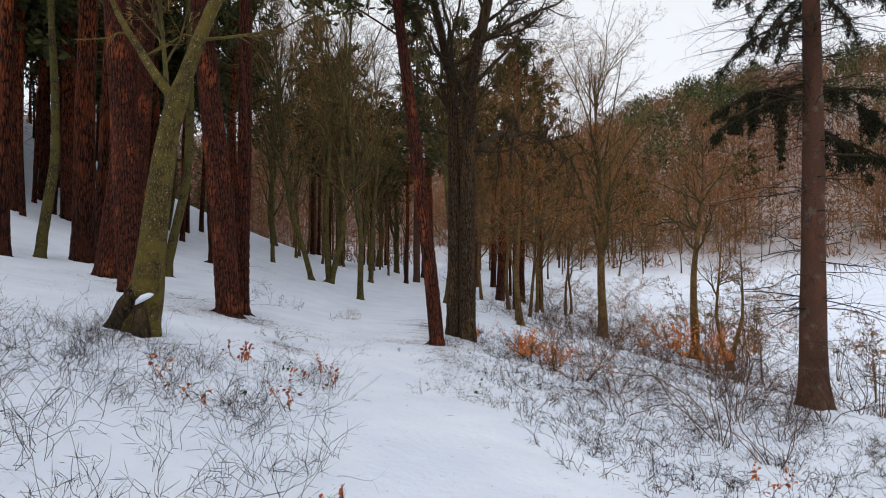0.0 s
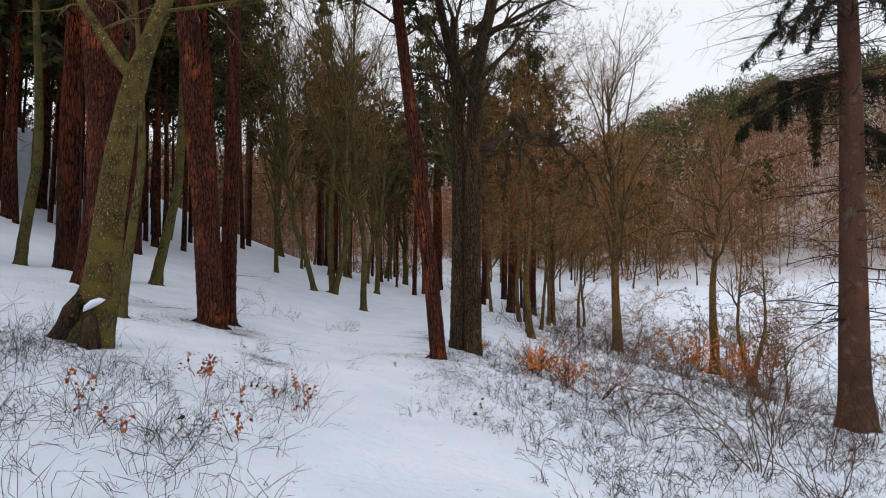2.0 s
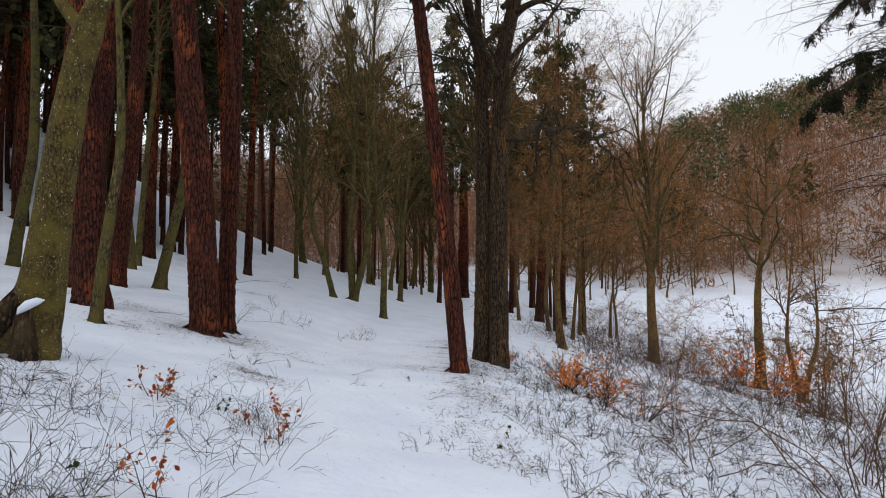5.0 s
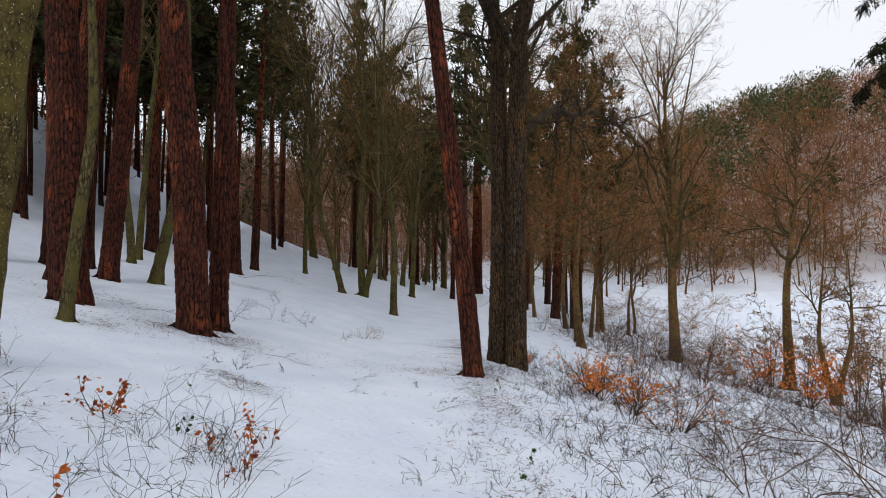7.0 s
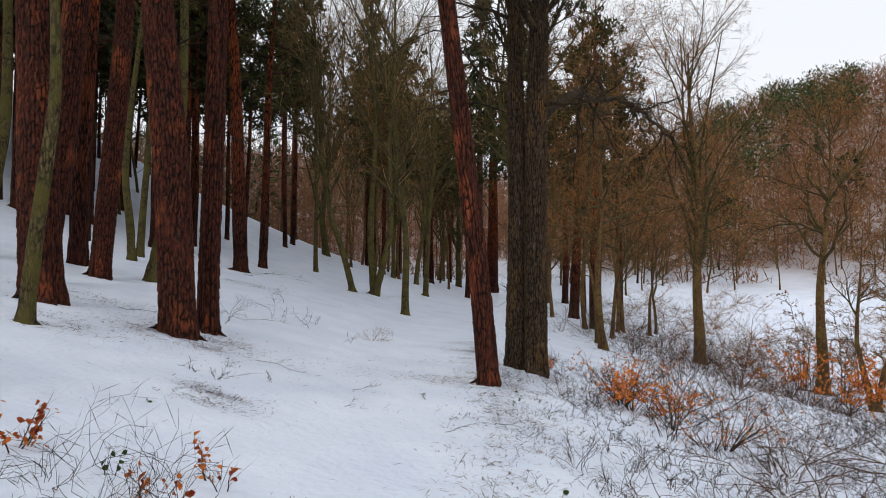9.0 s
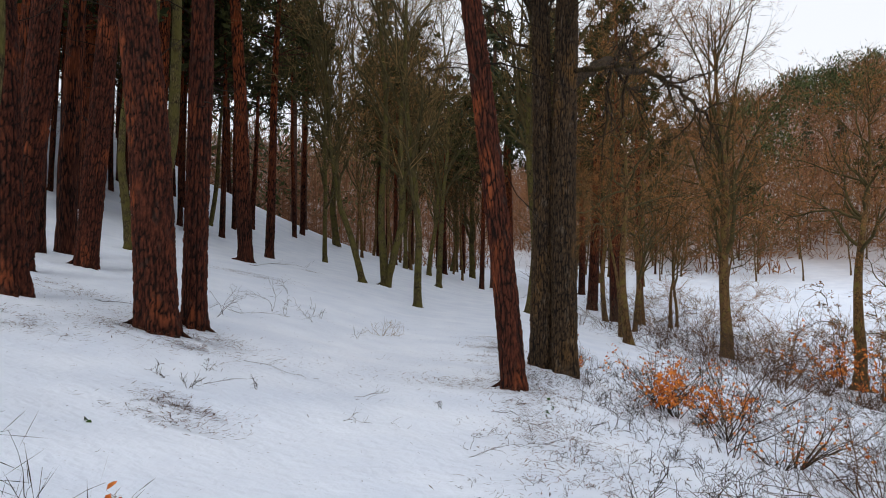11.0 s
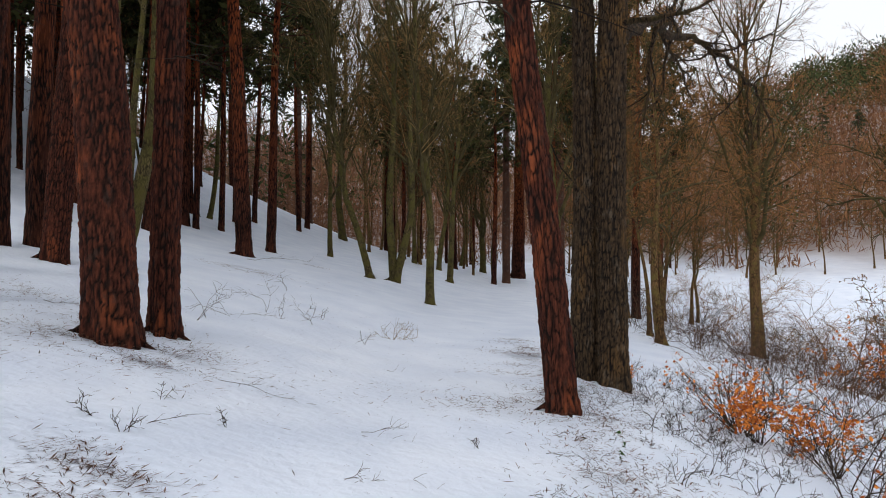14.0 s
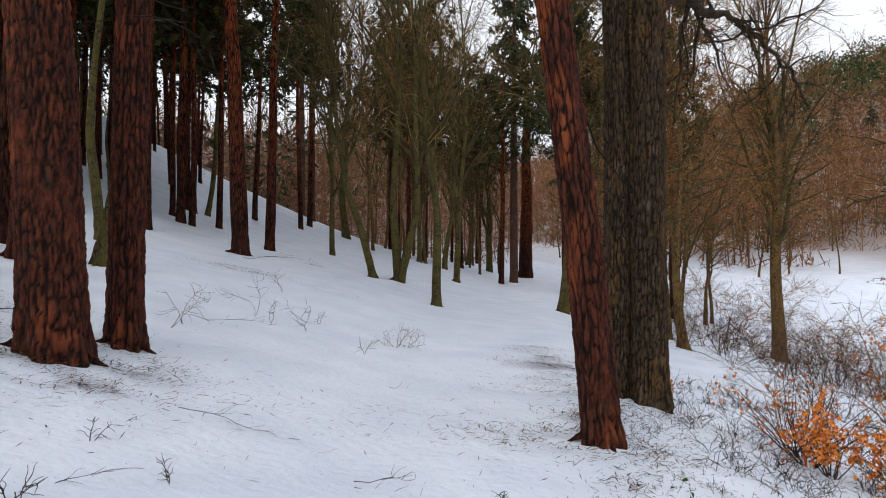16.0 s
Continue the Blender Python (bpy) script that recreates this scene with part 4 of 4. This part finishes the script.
def left_patch(rng, n):
    x, y = rng.uniform(-8.5, -0.5, n * 6), rng.uniform(0.5, 12, n * 6)
    side = -0.65 - 0.10 * y
    thick = np.clip((y - 0.8) / 2.5, 0, 1) * np.clip((10.6 + 0.5 * np.sin(x * 2.3) - y) / 1.6, 0, 1) * np.clip((x + 8.5) / 4, 0, 1)
    k = (x < side + rng.normal(0, 0.2, n * 6)) & (rng.uniform(0, 1, n * 6) < thick)
    return x[k][:n], y[k][:n]


def right_patch(rng, n):
    x, y = rng.uniform(0.4, 9.0, n * 3), rng.uniform(2, 24, n * 3)
    side = 1.25 - 0.035 * y
    k = x > side + rng.exponential(0.25, n * 3)
    return x[k][:n], y[k][:n]


def right_thicket(rng, n):
    x, y = rng.uniform(2.2, 16, n * 3), rng.uniform(8, 42, n * 3)
    k = (x > 2.2 + rng.exponential(0.8, n * 3)) & (rng.uniform(0, 1, n * 3) < 0.9)
    return x[k][:n], y[k][:n]


def bank_edge(rng, n):
    y = rng.uniform(7, 30, n)
    return np.clip(2.6 + 0.22 * (y - 7), 2, 8) + rng.normal(0, 1.3, n) + rng.exponential(0.8, n), y


brush("bilberry_stems", "thin dark bare stems standing in the snow", 5, 400, left_patch, 0.72, STEM, 0.0028, 5, 1.2)
brush("bank_stems", "dense thin bare stems on the snowy bank", 6, 1300, right_patch, 0.48, STEM, 0.0043, 5, 0.9)


def stream_slope(rng, n):
    x, y = rng.uniform(3, 17, n * 3), rng.uniform(15, 46, n * 3)
    k = x > 4.6 + 0.02 * y
    return x[k][:n], y[k][:n]


brush("slope_stems", "bare brown stems on the slope above the stream", 9, 300, stream_slope, 1.0, BROWN_STEM, 0.0055, 5, 1.1)


def bush(seed, tall, mat, thick, stems, spread, label):
    """A bare bush of many thin stems from one root, at the origin of its Empty."""
    rng = np.random.default_rng(seed)
    t = thing("bare_bush", 0, 0, 0, label, "bush", "bare bushes on the bank")
    a = rng.uniform(0, 6.28, stems)
    out = rng.uniform(0.2, 1.6, stems) * spread
    p, q = lines(rng, np.stack([np.cos(a) * 0.06, np.sin(a) * 0.06, 0 * a - 0.1], 1), np.stack([np.cos(a) * out, np.sin(a) * out, 0 * a + 1], 1), rng.uniform(0.5, 1.1, stems) * tall, np.full(stems, thick), 9, 0.26, -0.01, 0.7)
    for i in range(stems):
        g = Geo()
        tubes(g, p[i:i + 1], q[i:i + 1], 4)
        part("stem", g.mesh("stem", mat), t)
    g = Geo()
    s, h, ln, rd = sprout(rng, p, q, 6, 0.2, 1, 45, 0.45)
    p, q = lines(rng, s, h, ln, np.maximum(rd, thick * 0.45), 3, 0.2, 0.0, 0.6)
    tubes(g, p, q, 3)
    s, h, ln, rd = sprout(rng, p, q, 3, 0.2, 1, 45, 0.5)
    shoots(g, rng, s, h * ln[:, None], thick * 0.35)
    part("twigwork", g.mesh("twigwork", mat), t, kind="stuff")
    return t


def plant(kinds, seed, n, area, low, high):
    """Copies of some bushes over an area; the first copies are the bushes themselves."""
    rng = np.random.default_rng(seed)
    x, y = area(rng, n)
    for i in range(len(x)):
        m, k = pose(x[i], y[i], foot(x[i], y[i]), 0, 0, rng.uniform(0, 360)), rng.uniform(low, high)
        o = kinds[i] if i < len(kinds) else copy_thing(kinds[i % len(kinds)], m)
        o.matrix_basis = m
        o.scale = (k, k, k)


plant([bush(s, 1.5, BROWN_STEM, 0.007, 7, 0.9, "dark bare bush at the edge of the bank") for s in (61, 62, 63)], 8, 30, bank_edge, 0.3, 0.95)
plant([bush(s, 2.2, m, 0.0085, 7, 1.1, "tangled brown bare bush above the stream") for s, m in ((64, BROWN_STEM), (65, DARK_TWIG), (66, BROWN_STEM))], 7, 108, right_thicket, 0.5, 1.45)


def valley_floor(rng, n):
    y = rng.uniform(42, 84, n)
    return y * rng.uniform(0.12, 0.55, n), y


plant([bush(s, 2.6, m, 0.016, 6, 1.1, "bare brown bush on the snowy valley floor") for s, m in ((67, WARM_TWIG), (68, TWIG))], 10, 100, valley_floor, 0.5, 1.5)


def litter(name, label, seed, n, place, size, mat):
    """Fallen leaves, needles and bits of bark lying on the snow."""
    rng = np.random.default_rng(seed)
    x, y = place(rng, n)
    g = Geo()
    base = np.stack([x, y, ground(x, y) + 0.02], 1)
    a = rng.uniform(0, 6.28, len(x))
    s = rng.uniform(0.4, 1.4, len(x)) * size
    way = np.stack([np.cos(a) * s, np.sin(a) * s, rng.uniform(-0.1, 0.3, len(x)) * s], 1)
    wide = np.stack([-np.sin(a) * s, np.cos(a) * s, rng.uniform(-0.3, 0.3, len(x)) * s], 1) * rng.uniform(0.02, 0.06, (len(x), 1))
    blades(g, base, way, wide)
    tagged(new(name, g.mesh(name, mat, False)), label, "litter", kind="stuff")


def round_trees(rng, n):
    cx, cy = np.array([-5.3, -5.3, -0.3, 0.5, -6.7, -8.4, -4.6, -9.7]), np.array([15.8, 16.9, 17.2, 19.9, 14.5, 17.7, 9.5, 28.9])
    i = rng.integers(0, 8, n)
    d, a = 0.35 + rng.exponential(0.45, n), rng.uniform(0, 6.28, n)
    return cx[i] + 1.5 * d * np.cos(a), cy[i] + 0.7 * d * np.sin(a)


def path_edge(rng, n):
    """Short streaks of dead leaves where the path's edge thaws first."""
    cy = rng.uniform(13.5, 24.5, 26)
    cx = 0.35 - 0.085 * (cy - 10) + rng.normal(0, 0.28, 26)
    i = np.minimum((rng.uniform(0, 1, n) ** 1.6 * 26).astype(int), 25)
    wide = rng.uniform(0.12, 0.42, 26)
    return cx[i] + rng.normal(0, 1, n) * wide[i], cy[i] + rng.normal(0, 0.09, n) + 0.15 * (rng.uniform(0, 1, n) - 0.5)


def verge(rng, n):
    """The strip between the path and the bank, by the leaning pine and the oak."""
    y = rng.uniform(9.5, 19.5, n)
    return 0.55 - 0.03 * (y - 10) + rng.normal(0, 0.42, n), y


def all_over(rng, n):
    return rng.uniform(-8, 2, n), 3 + 24 * rng.uniform(0, 1, n) ** 1.2


def bare_spots(rng, n):
    """Streaky patches where needles and twigs show through thin snow."""
    cx, cy = np.array([-3.23, -3.30, -3.35, -3.05, -4.81, -5.76, -4.78, -9.91]), np.array([13.00, 13.13, 13.33, 12.58, 16.62, 16.00, 15.86, 36.02])
    i = rng.integers(0, len(cx), n)
    return cx[i] + rng.normal(0, 0.30, n), cy[i] + rng.normal(0, 0.11, n)


brush("verge_stems", "short thin stems and dead grass beside the path", 12, 170, verge, 0.24, STEM, 0.0028, 3, 1.3)
litter("needle_patches", "patches of brown needles showing through thin snow", 45, 2600, bare_spots, 0.08, LITTER)
litter("needle_litter", "brown needles and bark flakes round the trunks", 41, 9000, round_trees, 0.10, LITTER)
litter("path_litter", "dark leaf litter and dead grass along the path", 42, 4200, path_edge, 0.085, LITTER)
litter("bank_litter", "dead leaves and bits of bark on the snowy bank", 44, 6000, right_patch, 0.08, LITTER)
litter("verge_litter", "dark dead leaves and grass beside the path", 46, 3800, verge, 0.085, LITTER)
litter("strewn_bits", "scattered dark bits of bark and leaf on snow", 43, 2400, all_over, 0.045, DARK_TWIG)


def stick(x, y, ln, turn, up=0.15):
    """A fallen branch lying on the snow with a few side twigs."""
    rng = fresh()
    t = thing("fallen_branch", x, y, foot(x, y), "thin fallen branch lying on the snow", "branch", "fallen branches")
    a = radians(turn)
    g = Geo()
    hd = np.array([math.cos(a), math.sin(a), 0.0])
    far = foot(x + hd[0] * ln, y + hd[1] * ln) - foot(x, y)
    hd[2] = far / ln + up * 0.3
    p, q = lines(rng, [[0, 0, 0.005]], [hd], [ln], [0.0022 + 0.0018 * ln], 8, 0.14, 0.0, 0.7)
    tubes(g, p, q, 5)
    part("stem", g.mesh("stem", DARK_TWIG), t)
    g = Geo()
    s, h, l2, r2 = sprout(rng, p, q, 7, 0.15, 1, 40, 0.35)
    h[:, 2] = np.abs(h[:, 2]) * 0.6 + hd[2]
    p, q = lines(rng, s, h, l2, np.maximum(r2, 0.002), 4, 0.2, 0.0, 0.5)
    tubes(g, p, q, 3)
    part("twigwork", g.mesh("twigwork", DARK_TWIG), t, kind="stuff")


def seedling(x, y, h, label="small bare seedling sticking out of the snow", mat=None, lean=0.4, stems=2):
    """A knee-high bare shoot with a few crooked twigs."""
    rng = fresh()
    t = thing("seedling", x, y, foot(x, y), label, "seedling", "seedlings in the snow")
    a = rng.uniform(0, 6.28, stems)
    p, q = lines(rng, np.stack([0 * a, 0 * a, 0 * a - 0.04], 1), np.stack([np.cos(a) * lean, np.sin(a) * lean, 0 * a + 1], 1), np.full(stems, h), np.full(stems, 0.0042), 6, 0.25, 0.0, 0.6)
    for i in range(stems):
        one = Geo()
        tubes(one, p[i:i + 1], q[i:i + 1], 5)
        part("stem", one.mesh("stem", mat or DARK_TWIG), t)
    g = Geo()
    s, hd, ln, rd = sprout(rng, p, q, 6, 0.3, 1, 55, 0.5)
    p, q = lines(rng, s, hd, ln, np.maximum(rd, 0.003), 4, 0.28, 0.0, 0.5)
    tubes(g, p, q, 3)
    part("twigwork", g.mesh("twigwork", mat or DARK_TWIG), t, kind="stuff")


stick(-3.95, 16.00, 0.9, -15)
stick(-2.14, 15.29, 0.60, -25)
stick(-11.49, 32.84, 2.6, 10)
stick(-7.39, 17.55, 1.2, 5)
stick(-3.59, 13.93, 0.52, 50)
stick(-2.71, 18.88, 0.5, 10)
stick(-3.11, 11.56, 0.52, -5)
stick(-0.50, 13.13, 0.52, 25)
stick(-1.53, 14.22, 0.60, -40)
stick(-1.90, 13.80, 0.38, 20)
stick(-2.10, 15.17, 0.52, -10)
stick(-3.48, 13.03, 0.60, 0)
stick(-1.97, 13.94, 0.45, -30)
stick(-6.38, 20.40, 0.9, 5)
stick(-5.98, 20.79, 0.8, 5)
stick(-4.52, 10.52, 0.45, -5)
stick(-4.30, 64.60, 1.2, 170)
seedling(-5.98, 21.93, 0.95)
seedling(-5.96, 19.12, 0.75)
seedling(-6.04, 19.60, 0.7)
seedling(-5.52, 21.61, 0.5)
seedling(-5.53, 22.96, 0.5)
seedling(-4.93, 21.82, 0.45)
seedling(-7.31, 26.42, 0.6)
seedling(-3.65, 21.12, 0.35)
seedling(-3.44, 22.55, 0.55, 'small reddish shrub with thin stems in the snow', TWIG, 0.9, 6)
seedling(-3.28, 22.81, 0.5, 'small reddish shrub with thin stems in the snow', TWIG, 0.9, 5)
seedling(-3.87, 14.76, 0.23)
seedling(-3.85, 13.86, 0.20)
seedling(-3.51, 13.76, 0.23)
seedling(-3.06, 14.47, 0.23)
seedling(-1.03, 15.35, 0.16)
seedling(-5.09, 22.94, 0.35)
seedling(-3.54, 13.71, 0.26)
seedling(-3.99, 13.90, 0.23)
stick(3.32, 15.98, 1.35, 3, 0.5)
stick(4.02, 16.22, 1.5, -10, 0.6)
stick(3.66, 17.01, 1.6, 12, 0.5)
stick(0.06, 13.97, 0.52, 15)
stick(-0.41, 15.29, 0.45, -30)


def leaf_mesh(seed, mat):
    g = Geo()
    leaves(g, np.random.default_rng(seed), np.zeros((1, 3)), 0.052)
    return g.mesh("leaf", mat, False)


def leaf_material(name, stops):
    """A dry leaf whose colour differs from leaf to leaf, with darker veins and blotches."""
    m, n, l, b = material(name, 0.6)
    which = n.new("ShaderNodeObjectInfo").outputs["Random"]
    col = ramp(n, l, which, stops)
    spots = ramp(n, l, noise_node(n, l, 60, 4).outputs["Fac"], [(0.35, (0.55, 0.5, 0.5)), (0.65, (1.1, 1.1, 1.1))])
    l.new(blend(n, l, 1.0, col, spots, "MULTIPLY"), b.inputs["Base Color"])
    return m


BEECH_LEAF = leaf_material("single_beech_leaf", [(0.0, (0.20, 0.03, 0.014)), (0.5, (0.45, 0.10, 0.02)), (1.0, (0.66, 0.21, 0.04))])
IVY_LEAF = leaf_material("ivy_leaf", [(0.0, (0.018, 0.035, 0.012)), (1.0, (0.05, 0.11, 0.02))])
LEAVES = [leaf_mesh(s, BEECH_LEAF) for s in range(5)]
IVY = [leaf_mesh(s, IVY_LEAF) for s in range(5, 9)]


def sapling(x, y, h, count, spread=0.55, size=0.075, stems=2):
    """A young beech that has kept its dry orange leaves."""
    rng = fresh()
    t = thing("beech_sapling", x, y, foot(x, y), "young beech keeping its dry orange leaves in snow", "sapling", "leafy beech saplings")
    g, lf = Geo(), Geo()
    a = rng.uniform(0, 6.28, stems)
    p, q = lines(rng, np.stack([np.cos(a) * 0.04, np.sin(a) * 0.04, 0 * a - 0.05], 1), np.stack([np.cos(a) * spread, np.sin(a) * spread, 0 * a + 1], 1), rng.uniform(0.7, 1.1, stems) * h, np.full(stems, 0.004 + 0.004 * h), 6, 0.14, 0.02)
    for i in range(stems):
        one = Geo()
        tubes(one, p[i:i + 1], q[i:i + 1], 5)
        part("stem", one.mesh("stem", DARK_TWIG), t)
    s, hd, ln, rd = sprout(rng, p, q, 7, 0.25, 1, 50, 0.4)
    p, q = lines(rng, s, hd, ln, np.maximum(rd, 0.002), 4, 0.22, 0.0)
    tubes(g, p, q, 3)
    part("twigwork", g.mesh("twigwork", TWIG), t, "thin brown twigs", "stuff")
    pick = p[:, 1:].reshape(-1, 3)
    pick = pick[rng.integers(0, len(pick), count)]
    if count <= 40:
        for q in pick:
            o = part("leaf", LEAVES[int(rng.integers(0, 5))], t)
            o.matrix_basis = pose(*q, *rng.uniform(-70, 70, 3)) @ pose(0, 0, 0, 0, 0, rng.uniform(0, 360)) @ Matrix.Scale(rng.uniform(0.8, 1.3), 4)
        return
    leaves(lf, rng, pick, size)
    part("foliage", lf.mesh("foliage", BEECH, False), t, "curled orange-brown leaves", "stuff")


sapling(-3.20, 10.04, 0.45, 22)
sapling(-3.35, 7.32, 0.4, 24)
sapling(-1.66, 7.11, 0.5, 36)
sapling(-1.58, 9.20, 0.45, 30)
sapling(-2.58, 6.75, 0.35, 24)
sapling(-0.65, 4.48, 0.3, 12)
sapling(3.75, 7.50, 0.55, 40)
sapling(-3.21, 9.97, 0.5, 22)
sapling(-2.12, 9.72, 0.35, 16)
sapling(-1.81, 10.26, 0.35, 14)
sapling(-3.16, 9.93, 0.6, 30)
sapling(-1.92, 10.40, 0.35, 22)
sapling(2.60, 18.81, 1.0, 900, 0.8, 0.055, 11)
sapling(3.35, 18.78, 0.9, 560, 0.8, 0.055, 11)
sapling(3.35, 16.37, 0.8, 70, 0.8, 0.055, 11)
sapling(12.71, 36.18, 2.6, 1500, 0.7, 0.1, 11)
sapling(13.93, 33.69, 2.2, 1500, 0.7, 0.1, 11)
sapling(18.25, 39.86, 2.2, 900, 0.7, 0.1, 11)
sapling(0.94, 20.76, 0.6, 165, 0.8, 0.055, 11)
sapling(2.48, 19.12, 1.25, 79, 0.8, 0.055, 11)
sapling(3.11, 17.77, 1.12, 60, 0.8, 0.055, 11)
sapling(3.73, 16.80, 1.5, 70, 0.8, 0.055, 11)
sapling(2.52, 19.41, 1.25, 118, 0.8, 0.055, 11)
sapling(1.04, 20.97, 0.75, 16)
sapling(2.48, 19.71, 1.12, 108, 0.8, 0.055, 11)


def sprig(x, y, n, h):
    """A short bramble shoot that is still green."""
    rng = fresh()
    t = thing("bramble_shoot", x, y, foot(x, y), "small bramble shoot with green leaves in the snow", "plant", "green shoots in the snow")
    p, q = lines(rng, [[0, 0, -0.03]], [[rng.normal(0, 0.5), rng.normal(0, 0.5), 1]], [h], [0.0035], 5, 0.2, 0.0, 0.6)
    g = Geo()
    tubes(g, p, q, 4)
    part("stem", g.mesh("stem", STEM), t)
    for i in range(n):
        o = part("leaf", IVY[i % 4], t)
        o.matrix_basis = pose(*p[0, -1 - i % 4], *rng.uniform(-60, 60, 3)) @ pose(0, 0, 0, 0, 0, rng.uniform(0, 360)) @ Matrix.Scale(rng.uniform(0.9, 1.5), 4)


sprig(-2.22, 7.08, 2, 0.2)
sprig(-2.48, 10.04, 3, 0.2)
sprig(0.58, 10.46, 4, 0.12)
sprig(-2.52, 10.00, 3, 0.2)
sprig(-3.41, 12.06, 2, 0.08)
sprig(0.63, 11.00, 6, 0.2)
sprig(0.28, 15.47, 3, 0.12)
sprig(0.01, 16.10, 3, 0.1)
sprig(-5.84, 17.57, 5, 0.25)
sprig(0.32, 15.90, 4, 0.2)
